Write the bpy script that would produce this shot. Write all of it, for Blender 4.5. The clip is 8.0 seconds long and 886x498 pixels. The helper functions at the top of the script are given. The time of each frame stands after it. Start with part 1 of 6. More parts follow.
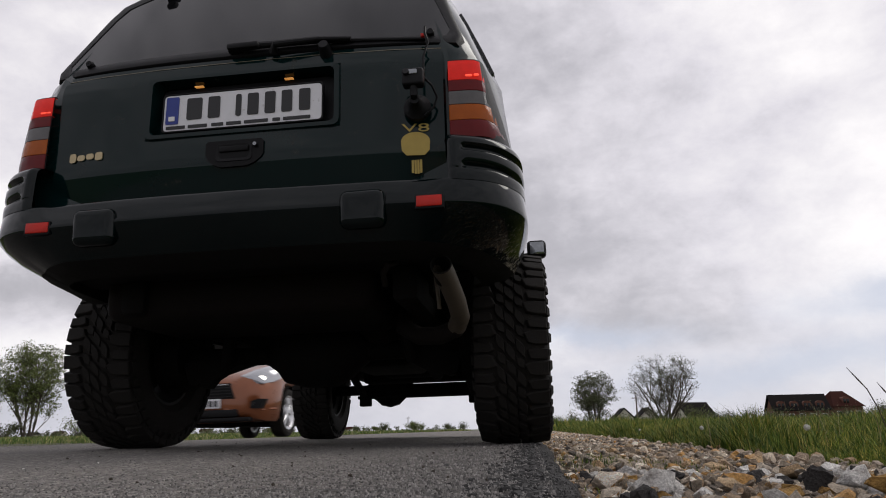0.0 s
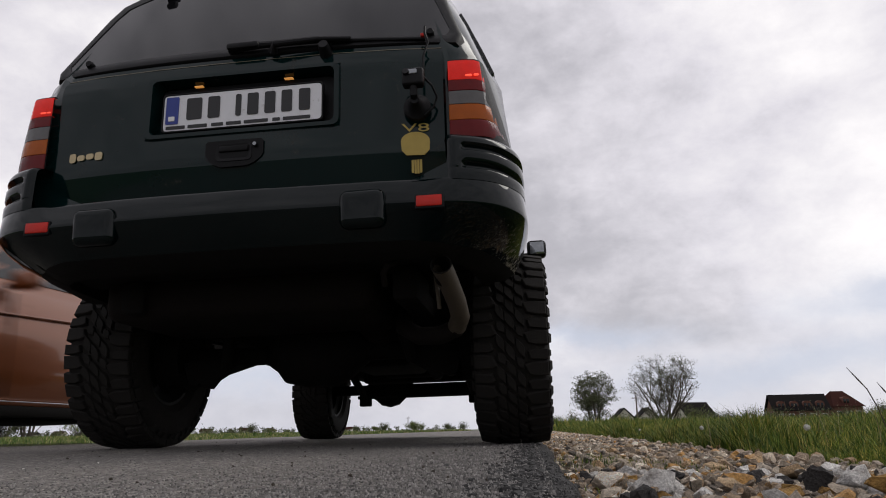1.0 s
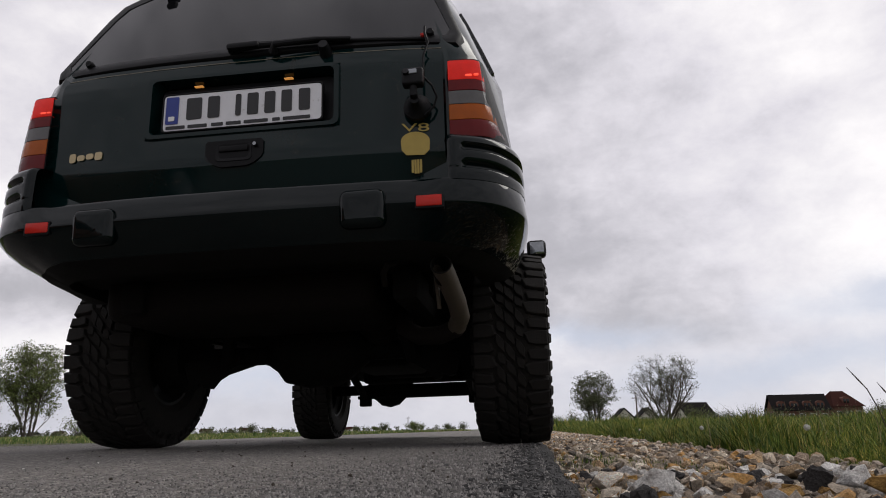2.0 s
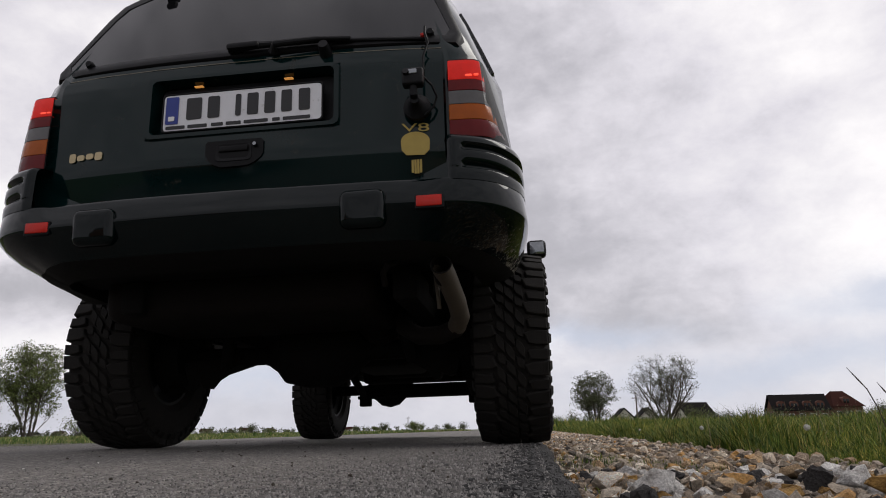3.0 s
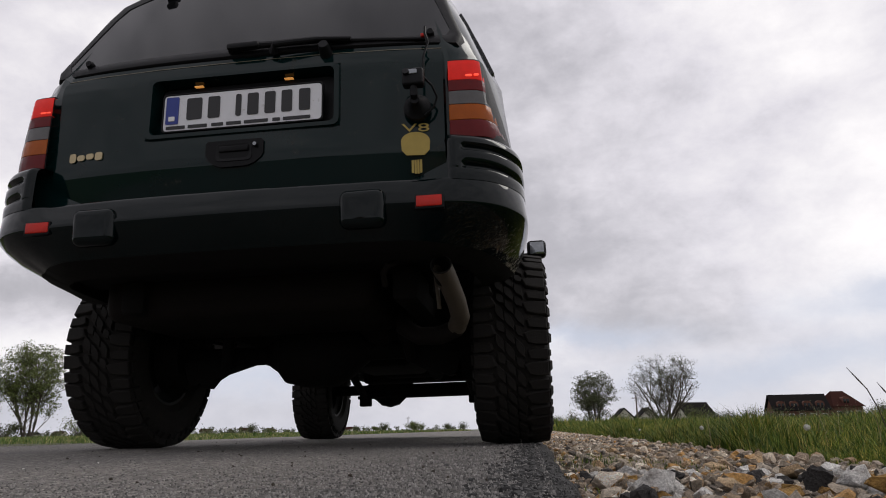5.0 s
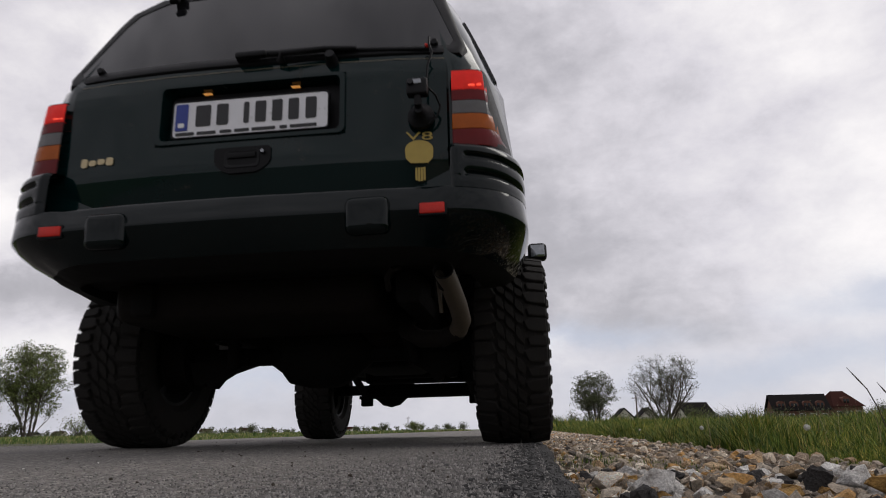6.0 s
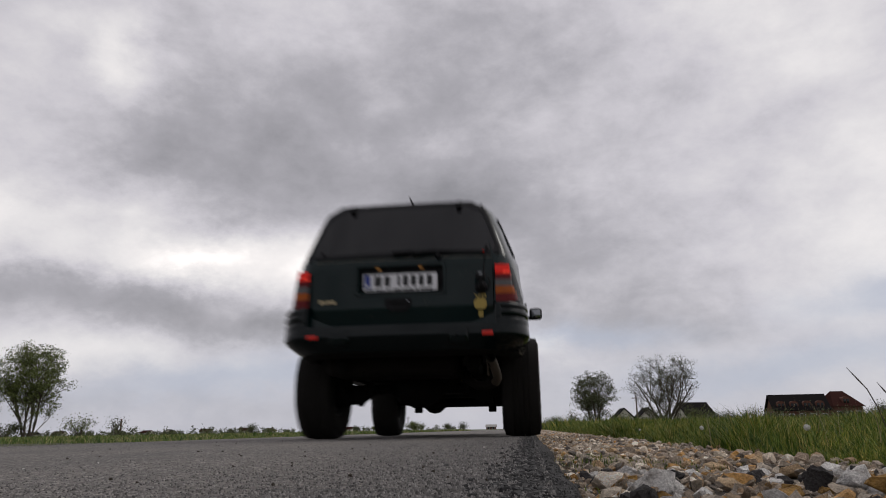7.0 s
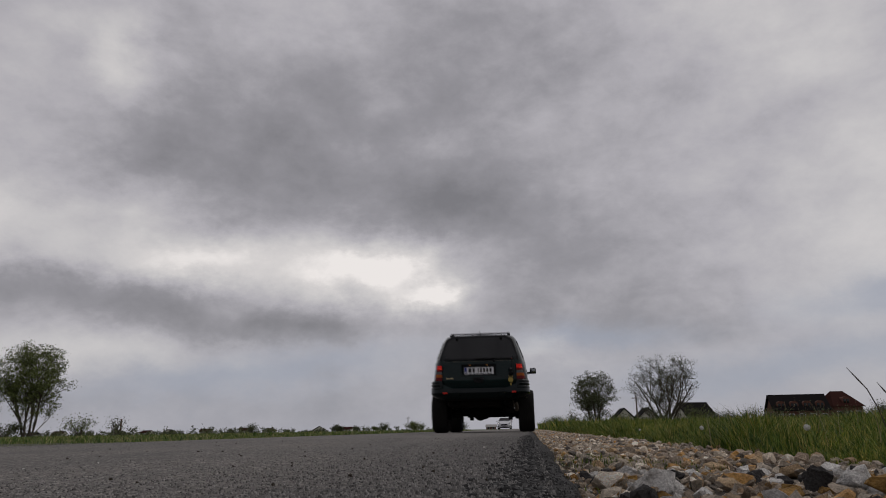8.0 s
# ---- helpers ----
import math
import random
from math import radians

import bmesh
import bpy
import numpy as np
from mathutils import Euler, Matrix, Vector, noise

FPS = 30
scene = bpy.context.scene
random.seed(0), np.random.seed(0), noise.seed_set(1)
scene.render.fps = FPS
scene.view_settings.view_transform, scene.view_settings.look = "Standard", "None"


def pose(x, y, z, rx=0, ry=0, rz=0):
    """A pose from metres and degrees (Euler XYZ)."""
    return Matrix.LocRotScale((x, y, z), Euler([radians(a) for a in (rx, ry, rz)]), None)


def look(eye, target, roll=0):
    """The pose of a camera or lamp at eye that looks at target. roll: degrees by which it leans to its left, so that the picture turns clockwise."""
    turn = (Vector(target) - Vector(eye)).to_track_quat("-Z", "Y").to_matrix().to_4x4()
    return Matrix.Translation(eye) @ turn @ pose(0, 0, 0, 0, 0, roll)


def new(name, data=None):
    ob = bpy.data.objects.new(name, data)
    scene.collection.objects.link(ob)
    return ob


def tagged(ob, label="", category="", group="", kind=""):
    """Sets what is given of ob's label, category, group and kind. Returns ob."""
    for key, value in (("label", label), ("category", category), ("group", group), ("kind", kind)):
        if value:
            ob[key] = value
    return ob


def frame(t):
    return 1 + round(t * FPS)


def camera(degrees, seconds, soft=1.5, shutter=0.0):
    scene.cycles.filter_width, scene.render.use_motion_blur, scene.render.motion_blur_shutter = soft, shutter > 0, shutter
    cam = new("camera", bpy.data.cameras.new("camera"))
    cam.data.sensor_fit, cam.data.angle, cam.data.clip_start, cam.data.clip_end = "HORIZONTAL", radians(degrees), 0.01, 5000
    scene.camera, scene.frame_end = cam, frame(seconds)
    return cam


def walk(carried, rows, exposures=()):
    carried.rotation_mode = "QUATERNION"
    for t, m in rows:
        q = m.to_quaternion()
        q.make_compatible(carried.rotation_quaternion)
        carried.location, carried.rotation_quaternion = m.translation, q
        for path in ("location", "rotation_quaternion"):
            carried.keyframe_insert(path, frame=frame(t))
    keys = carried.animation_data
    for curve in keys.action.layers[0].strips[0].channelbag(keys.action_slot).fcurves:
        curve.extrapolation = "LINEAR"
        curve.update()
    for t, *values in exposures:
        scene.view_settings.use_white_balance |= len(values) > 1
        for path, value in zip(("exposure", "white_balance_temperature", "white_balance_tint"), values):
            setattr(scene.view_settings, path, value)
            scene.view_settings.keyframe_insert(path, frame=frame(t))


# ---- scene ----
cam = camera(65.999, 8.0, soft=1.0, shutter=0.8)
EYE = Vector((0, 0, 0.0562))
VIEW = look(EYE, EYE + Vector((-0.114582, 0.959752, 0.256412)), -0.9625)
walk(cam, [(0.0, VIEW), (8.0, VIEW)],
     exposures=[(0.0, 0.0), (5.6, 0.0), (6.0, -0.09), (6.4, -0.13), (6.7, -0.22), (7.0, -0.34), (7.5, -0.63), (8.0, -0.84)])

# ---- light: an overcast sky with torn clouds, brighter to the right ----
SUN_EL, SUN_AZ = 48, 55          # degrees; azimuth from the road's direction towards the right
world = bpy.data.worlds.new("overcast_sky")
scene.world = world
world.use_nodes = True


class Nodes:
    """A short way to write node trees."""

    def __init__(self, tree):
        self.t = tree

    def __call__(self, kind, out=0):
        return self.t.nodes.new(kind).outputs[out]

    def math(self, op, a, b=0.0, clamp=False):
        n = self.t.nodes.new("ShaderNodeMath")
        n.operation, n.use_clamp = op, clamp
        for i, v in enumerate((a, b)):
            if isinstance(v, (int, float)):
                n.inputs[i].default_value = v
            else:
                self.t.links.new(v, n.inputs[i])
        return n.outputs[0]

    def ramp(self, fac, stops):
        n = self.t.nodes.new("ShaderNodeValToRGB")
        e = n.color_ramp.elements
        while len(e) < len(stops):
            e.new(0.5)
        for el, (pos, col) in zip(e, stops):
            el.position = pos
            el.color = (*col, 1) if len(col) == 3 else col
        self.t.links.new(fac, n.inputs[0])
        return n.outputs[0]

    def mix(self, fac, a, b, blend="MIX"):
        n = self.t.nodes.new("ShaderNodeMix")
        n.data_type, n.blend_type = "RGBA", blend
        for sock, v in ((n.inputs[0], fac), (n.inputs[6], a), (n.inputs[7], b)):
            if isinstance(v, (int, float)):
                sock.default_value = v
            elif isinstance(v, tuple):
                sock.default_value = (*v, 1)
            else:
                self.t.links.new(v, sock)
        return n.outputs[2]

    def noise(self, vec, scale, detail=4.0, rough=0.55, out=0, distort=0.0):
        n = self.t.nodes.new("ShaderNodeTexNoise")
        n.inputs["Scale"].default_value, n.inputs["Detail"].default_value = scale, detail
        n.inputs["Roughness"].default_value, n.inputs["Distortion"].default_value = rough, distort
        self.t.links.new(vec, n.inputs["Vector"])
        return n.outputs[out]

    def mapping(self, vec, scale=(1, 1, 1), loc=(0, 0, 0), rot=(0, 0, 0)):
        n = self.t.nodes.new("ShaderNodeMapping")
        n.inputs["Scale"].default_value, n.inputs["Location"].default_value = scale, loc
        n.inputs["Rotation"].default_value = rot
        self.t.links.new(vec, n.inputs["Vector"])
        return n.outputs[0]


# cloud masses: bearing and height as x/y and z/y along the road, their half sizes, and how much thicker (+) or thinner (-) the cloud is
CLOUDS = [(-0.10, 0.56, 0.26, 0.18, 0.11), (-0.48, 0.42, 0.19, 0.085, 0.24), (-0.13, 0.335, 0.16, 0.065, 0.20), (-0.80, 0.252, 0.15, 0.034, 0.19), (-0.585, 0.208, 0.14, 0.032, 0.20), (-0.40, 0.158, 0.15, 0.030, 0.24),
          (0.08, 0.24, 0.20, 0.08, 0.10), (-0.25, 0.236, 0.10, 0.036, -0.44), (-0.14, 0.196, 0.05, 0.018, -0.36), (-0.69, 0.66, 0.045, 0.085, -0.15), (-0.66, 0.60, 0.07, 0.05, -0.10), (0.50, 0.26, 0.16, 0.14, -0.13), (-0.58, 0.52, 0.20, 0.08, 0.10), (-0.55, 0.275, 0.20, 0.034, -0.36), (-0.85, 0.345, 0.24, 0.055, -0.26),
          (0.36, 0.62, 0.16, 0.12, -0.08), (0.02, 0.105, 0.05, 0.02, -0.24), (0.36, 0.17, 0.30, 0.07, 0.06), (-0.40, 0.045, 0.50, 0.035, 0.10), (-0.72, 0.125, 0.22, 0.040, -0.20), (0.30, 0.40, 0.20, 0.14, 0.10), (-0.85, 0.62, 0.10, 0.2, -0.06)]


def build_sky():
    t = world.node_tree
    t.nodes.clear()
    N = Nodes(t)
    d = N("ShaderNodeTexCoord")
    sep = t.nodes.new("ShaderNodeSeparateXYZ")
    t.links.new(d, sep.inputs[0])
    x, y, z = sep.outputs
    up = N.math("MAXIMUM", z, 0.0)
    ahead = N.math("MAXIMUM", y, 0.15)
    warp = N.noise(N.mapping(d, (1, 1, 1.6)), 4.5, 7, 0.66, out=1)
    wsep = t.nodes.new("ShaderNodeSeparateXYZ")
    t.links.new(warp, wsep.inputs[0])
    u = N.math("ADD", N.math("DIVIDE", x, ahead), N.math("MULTIPLY", N.math("SUBTRACT", wsep.outputs[0], 0.5), 0.24))
    v = N.math("ADD", N.math("DIVIDE", up, ahead), N.math("MULTIPLY", N.math("SUBTRACT", wsep.outputs[1], 0.5), 0.12))
    big = N.noise(N.mapping(d, (1.0, 1.0, 1.35), (3.1, 0.4, 0)), 2.6, 5, 0.55, distort=0.15)
    fine = N.noise(N.mapping(d, (1.0, 1.0, 1.5), (7.3, 2.2, 1)), 6.5, 7, 0.60, distort=0.1)
    cover = N.math("ADD", N.math("MULTIPLY", N.math("SUBTRACT", big, 0.5), 0.34), N.math("MULTIPLY", N.math("SUBTRACT", fine, 0.5), 0.44))
    wisp = N.noise(N.mapping(d, (1.0, 1.0, 1.7), (1.9, 5.2, 4)), 15.0, 6, 0.62, distort=0.3)
    cover = N.math("ADD", cover, N.math("MULTIPLY", N.math("SUBTRACT", wisp, 0.5), 0.14))
    cover = N.math("ADD", cover, N.math("MULTIPLY", x, -0.07))
    cover = N.math("ADD", cover, N.math("MULTIPLY", y, -0.07))
    cover = N.math("ADD", cover, 0.46)
    for cu, cv, su, sv, amount in CLOUDS:
        a = N.math("DIVIDE", N.math("SUBTRACT", u, cu), su)
        b = N.math("DIVIDE", N.math("SUBTRACT", v, cv), sv)
        r = N.math("ADD", N.math("MULTIPLY", a, a), N.math("MULTIPLY", b, b))
        g = N.math("EXPONENT", N.math("MULTIPLY", r, -0.8))
        cover = N.math("ADD", cover, N.math("MULTIPLY", g, amount * 1.12))
    cloud = N.ramp(cover, [(0.02, (1.55, 1.47, 1.43)), (0.14, (1.22, 1.165, 1.15)), (0.28, (1.02, 0.985, 0.995)), (0.44, (0.79, 0.76, 0.81)), (0.58, (0.54, 0.522, 0.562)), (0.76, (0.36, 0.35, 0.375))])
    low = N.ramp(up, [(0.0, (0.60, 0.615, 0.71)), (0.10, (0.66, 0.67, 0.75)), (0.25, (0.85, 0.84, 0.88))])
    haze = N.math("MULTIPLY", N.math("SUBTRACT", 0.15, up), 7, clamp=True)
    cloud = N.mix(N.math("MULTIPLY", haze, 0.62), cloud, low)
    # thin blue gaps between the low clouds
    for cu, cv, su, sv in ((0.36, 0.080, 0.26, 0.028), (0.10, 0.125, 0.12, 0.022), (0.50, 0.17, 0.12, 0.03), (-0.42, 0.085, 0.30, 0.030)):
        a = N.math("DIVIDE", N.math("SUBTRACT", u, cu), su)
        b = N.math("DIVIDE", N.math("SUBTRACT", v, N.math("ADD", N.math("MULTIPLY", N.math("SUBTRACT", u, cu), 0.10), cv)), sv)
        g = N.math("EXPONENT", N.math("MULTIPLY", N.math("ADD", N.math("MULTIPLY", a, a), N.math("MULTIPLY", b, b)), -1.0))
        cloud = N.mix(N.math("MULTIPLY", g, 0.6), cloud, (0.54, 0.60, 0.74))
    sky = t.nodes.new("ShaderNodeTexSky")
    sky.sky_type, sky.sun_disc = "NISHITA", False
    sky.sun_elevation, sky.sun_rotation = radians(SUN_EL), radians(SUN_AZ)
    clear = N.mix(1.0, sky.outputs[0], (0.10, 0.10, 0.10), "MULTIPLY")
    col = N.mix(0.95, clear, cloud)
    bg = t.nodes.new("ShaderNodeBackground")
    bg.inputs[1].default_value = 1.0
    t.links.new(col, bg.inputs[0])
    out = t.nodes.new("ShaderNodeOutputWorld")
    t.links.new(bg.outputs[0], out.inputs[0])


build_sky()
sun = new("sun", bpy.data.lights.new("sun", "SUN"))
sun.data.energy, sun.data.angle, sun.data.color = 0.7, radians(25), (1, 0.96, 0.9)
sun_from = Vector((math.sin(radians(SUN_AZ)) * math.cos(radians(SUN_EL)), math.cos(radians(SUN_AZ)) * math.cos(radians(SUN_EL)), math.sin(radians(SUN_EL))))
sun.matrix_world = look(sun_from * 50, (0, 0, 0))


# ---- materials ----
def material(name, colour, rough=0.6, metal=0.0, var=0.25, scale=6.0, bump=0.0, bump_scale=60.0, coat=0.0, emit=None, power=0.0,
             spec=0.5, dirt=None, trans=0.0, ior=1.45, per_object=0.0, per_island=0.0, fine=None):
    """A surface with variation at two scales, fine relief and, where given, dirt patches."""
    m = bpy.data.materials.new(name)
    m.use_nodes = True
    t = m.node_tree
    b = t.nodes["Principled BSDF"]
    N = Nodes(t)
    co = N("ShaderNodeTexCoord", out=3)
    n1 = N.noise(co, scale, 5, 0.6)
    n2 = N.noise(co, fine or scale * 11, 3, 0.6)
    k = N.math("ADD", N.math("MULTIPLY", n1, var * 1.4), N.math("MULTIPLY", n2, var * 0.7))
    k = N.math("ADD", k, 1 - var * 1.05)
    if per_object:
        info = t.nodes.new("ShaderNodeObjectInfo")
        k = N.math("MULTIPLY", k, N.math("ADD", N.math("MULTIPLY", info.outputs["Random"], per_object), 1 - per_object / 2))
    if per_island:
        geo = t.nodes.new("ShaderNodeNewGeometry")
        k = N.math("MULTIPLY", k, N.math("ADD", N.math("MULTIPLY", geo.outputs["Random Per Island"], per_island), 1 - per_island / 2))
    col = N.mix(1.0, colour, k, "MULTIPLY")
    rg = N.math("ADD", N.math("MULTIPLY", n1, 0.25 * min(1, var * 2)), rough - 0.12 * min(1, var * 2), clamp=True)
    if dirt:
        dcol, amount, dscale = dirt
        n3 = N.noise(co, dscale, 8, 0.7)
        f = N.math("MULTIPLY", N.math("SUBTRACT", n3, 0.62 - amount * 0.3), 7, clamp=True)
        col = N.mix(N.math("MULTIPLY", f, 0.8), col, dcol)
        rg = N.math("ADD", rg, N.math("MULTIPLY", f, 0.4), clamp=True)
    t.links.new(col, b.inputs["Base Color"])
    t.links.new(rg, b.inputs["Roughness"])
    b.inputs["Metallic"].default_value = metal
    b.inputs["Specular IOR Level"].default_value = spec
    b.inputs["Coat Weight"].default_value = coat
    b.inputs["Coat Roughness"].default_value = 0.06
    b.inputs["Transmission Weight"].default_value = trans
    b.inputs["IOR"].default_value = ior
    if emit:
        b.inputs["Emission Color"].default_value = (*emit, 1)
        b.inputs["Emission Strength"].default_value = power
    if bump:
        bn = t.nodes.new("ShaderNodeBump")
        bn.inputs["Strength"].default_value, bn.inputs["Distance"].default_value = bump, 0.01
        t.links.new(N.noise(co, bump_scale, 6, 0.65), bn.inputs["Height"])
        t.links.new(bn.outputs[0], b.inputs["Normal"])
    return m


GREEN = material("dark_green_paint", (0.0018, 0.0105, 0.0105), 0.08, 0.0, 0.2, 3.0, spec=0.30, dirt=((0.03, 0.027, 0.02), 0.04, 14))
LOWGREEN = material("dusty_green_paint", (0.0016, 0.0085, 0.0085), 0.12, 0.0, 0.25, 3.0, spec=0.30, dirt=((0.06, 0.055, 0.045), 0.06, 10))
BLACK = material("black_plastic", (0.007, 0.007, 0.008), 0.5, 0, 0.3, 8, 0.15, 200, spec=0.2)
HANDLE = material("worn_black_handle", (0.004, 0.004, 0.0045), 0.42, 0, 0.3, 14, 0.1, 260, spec=0.16)
# two near-black tones for parts beneath the cars, the second browner
UNDER = material("near_black_underbody", (0.004, 0.0035, 0.003), 0.85, 0, 0.5, 5, 0.3, 40, spec=0.2)
UNDERBROWN = material("brown_black_underbody", (0.007, 0.005, 0.004), 0.85, 0, 0.5, 6, 0.3, 50, spec=0.2)
PIPE = material("heat_stained_steel", (0.075, 0.060, 0.043), 0.6, 0.2, 0.5, 9, 0.2, 80)
GLASS = material("tinted_glass", (0.007, 0.007, 0.008), 0.05, 0, 0.1, 2, spec=0.42, dirt=((0.03, 0.028, 0.025), 0.05, 5))
CLEAR = material("clear_lens", (0.85, 0.87, 0.9), 0.05, 0, 0.05, 4, trans=0.9)
RED = material("red_lens", (0.12, 0.005, 0.006), 0.10, 0, 0.35, 30, 0.12, 260, spec=0.22, fine=400)
REDLIT = material("lit_red_lens", (0.50, 0.012, 0.010), 0.10, 0, 0.4, 30, 0.12, 260, spec=0.22, emit=(1.0, 0.03, 0.015), power=0.20, fine=300)
REDHOT = material("glowing_bulb_lens", (0.7, 0.03, 0.02), 0.2, 0, 0.3, 60, emit=(1.0, 0.10, 0.05), power=0.95, fine=300)
AMBER = material("amber_lens", (0.34, 0.078, 0.008), 0.10, 0, 0.35, 30, 0.12, 260, spec=0.22, fine=400)
SMOKE = material("smoked_lens", (0.10, 0.095, 0.095), 0.14, 0, 0.35, 30, 0.25, 260, spec=0.35, fine=400)
REFLECTOR = material("red_reflector", (0.50, 0.022, 0.014), 0.2, 0, 0.3, 40, spec=0.3, fine=500)
WARM = material("plate_lamp_glow", (0.9, 0.6, 0.3), 0.4, emit=(1.0, 0.40, 0.08), power=0.45)
PLATE = material("white_plate", (0.66, 0.66, 0.68), 0.35, 0, 0.12, 20, dirt=((0.25, 0.23, 0.2), 0.08, 30))
PLATEBLUE = material("blue_plate_band", (0.012, 0.03, 0.22), 0.35, 0, 0.15, 30)
INK = material("black_ink", (0.012, 0.012, 0.013), 0.45, 0, 0.1, 30)
GOLD = material("gold_decal", (0.36, 0.26, 0.055), 0.4, 0.15, 0.2, 40)
STRIPE = material("faded_gold_stripe", (0.13, 0.11, 0.075), 0.4, 0.2, 0.4, 20)
PALEGOLD = material("pale_gold_badge", (0.42, 0.34, 0.20), 0.35, 0.5, 0.2, 40)
RUBBER = material("dusty_tyre_rubber", (0.015, 0.0135, 0.012), 0.85, 0, 0.5, 12, 0.35, 120, spec=0.25, dirt=((0.06, 0.05, 0.04), 0.14, 22))
STEEL = material("dull_wheel_metal", (0.012, 0.012, 0.0125), 0.6, 0.2, 0.3, 12)
ALLOY = material("bright_alloy", (0.62, 0.62, 0.64), 0.3, 0.7, 0.2, 12)
MIRROR = material("tinted_mirror", (0.22, 0.23, 0.24), 0.06, 1.0, 0.1, 12)
CHROME = material("chrome", (0.7, 0.7, 0.72), 0.12, 1.0, 0.1, 12)
COPPER = material("copper_metallic_paint", (0.20, 0.058, 0.016), 0.28, 0.40, 0.1, 5, coat=0.7, fine=900)
WHITEPAINT = material("white_car_paint", (0.6, 0.61, 0.63), 0.25, 0.1, 0.1, 5, coat=0.8)
HEADGLASS = material("clear_headlamp_glass", (0.42, 0.43, 0.45), 0.12, 0.5, 0.3, 25, coat=0.8)
HEADLAMP = material("lit_headlamp", (0.8, 0.8, 0.8), 0.1, 0, 0.1, 20, emit=(1.0, 0.96, 0.85), power=3.5)
BARK = material("tree_bark", (0.085, 0.07, 0.055), 0.9, 0, 0.5, 3, 0.5, 25)
LEAF = material("spring_leaves", (0.125, 0.150, 0.040), 0.6, 0, 0.3, 1.2, per_island=0.7)
LEAFDARK = material("dull_leaves", (0.078, 0.090, 0.035), 0.6, 0, 0.3, 1.2, per_island=0.7)
DRY = material("dry_grass_stalk", (0.34, 0.27, 0.15), 0.7, 0, 0.3, 5, per_island=0.4)
FLUFF = material("dandelion_fluff", (0.62, 0.61, 0.57), 0.9, 0, 0.2, 50)
RENDER_WALL = material("pale_rendered_wall", (0.55, 0.52, 0.45), 0.9, 0, 0.15, 1.0, 0.1, 20)
BRICK_WALL = material("brown_brick_wall", (0.11, 0.045, 0.03), 0.9, 0, 0.3, 2.0, 0.2, 15)
ROOF_DARK = material("dark_brown_roof_tiles", (0.012, 0.010, 0.010), 0.95, 0, 0.3, 1.5, 0.3, 8, spec=0.1)
ROOF_RED = material("red_roof_tiles", (0.040, 0.013, 0.010), 0.95, 0, 0.3, 1.5, 0.3, 8, spec=0.1)
FRAMEWHITE = material("white_window_frame", (0.7, 0.7, 0.7), 0.4, 0, 0.1, 4)
CONCRETE = material("grey_concrete", (0.33, 0.32, 0.30), 0.9, 0, 0.3, 1, 0.2, 10)
WOOD = material("weathered_pole_wood", (0.14, 0.11, 0.085), 0.85, 0, 0.4, 3, 0.3, 20)


def asphalt():
    m = bpy.data.materials.new("worn_asphalt")
    m.use_nodes = True
    t = m.node_tree
    b, N = t.nodes["Principled BSDF"], Nodes(t)
    co = N("ShaderNodeTexCoord", out=3)
    vor = t.nodes.new("ShaderNodeTexVoronoi")
    vor.inputs["Scale"].default_value = 95
    t.links.new(co, vor.inputs["Vector"])
    stone = N.ramp(vor.outputs["Distance"], [(0.1, (1, 1, 1)), (0.55, (0.25, 0.25, 0.25))])
    tone = N.ramp(vor.outputs["Color"], [(0.1, (0.09, 0.086, 0.082)), (0.6, (0.19, 0.182, 0.172)), (0.95, (0.42, 0.40, 0.37))])
    col = N.mix(1.0, tone, stone, "MULTIPLY")
    col = N.mix(0.30, col, (0.15, 0.143, 0.136))
    blot = N.ramp(N.noise(co, 95, 4, 0.7), [(0.36, (0.62, 0.62, 0.63)), (0.5, (1.0, 1.0, 1.0)), (0.66, (1.2, 1.18, 1.15))])
    col = N.mix(1.0, col, blot, "MULTIPLY")
    patch = N.noise(N.mapping(co, (1, 0.25, 1)), 2.2, 5, 0.6)
    col = N.mix(1.0, col, N.ramp(patch, [(0.3, (1.0, 1.0, 1.02)), (0.7, (1.5, 1.47, 1.42))]), "MULTIPLY")
    spots = N.noise(co, 38, 2, 0.5)
    col = N.mix(N.math("MULTIPLY", N.math("SUBTRACT", spots, 0.69), 12, clamp=True), col, (0.03, 0.028, 0.027))
    # the bituminous edge strip, darker and fresher
    sep = t.nodes.new("ShaderNodeSeparateXYZ")
    t.links.new(co, sep.inputs[0])
    wob = N.math("ADD", sep.outputs[0], N.math("MULTIPLY", N.noise(co, 9, 5, 0.7), 0.10))
    edge = N.math("MULTIPLY", N.math("SUBTRACT", wob, 0.0), 16, clamp=True)
    # brightness falloff put into the colour: paler leftwards, dimmer towards this edge
    painted_falloff = N.math("MULTIPLY", N.math("ADD", sep.outputs[0], 0.55), 1.7, clamp=True)
    col = N.mix(painted_falloff, N.mix(1.0, col, (1.55, 1.53, 1.49), "MULTIPLY"), N.mix(1.0, col, (0.76, 0.74, 0.72), "MULTIPLY"))
    col = N.mix(edge, col, N.mix(1.0, col, (0.30, 0.30, 0.31), "MULTIPLY"))
    t.links.new(col, b.inputs["Base Color"])
    b.inputs["Roughness"].default_value = 0.82
    b.inputs["Specular IOR Level"].default_value = 0.35
    bn = t.nodes.new("ShaderNodeBump")
    bn.inputs["Strength"].default_value, bn.inputs["Distance"].default_value = 1.0, 0.007
    h = N.math("ADD", stone, N.math("MULTIPLY", N.noise(co, 60, 5, 0.7), 1.2))
    t.links.new(h, bn.inputs["Height"])
    t.links.new(bn.outputs[0], b.inputs["Normal"])
    return m


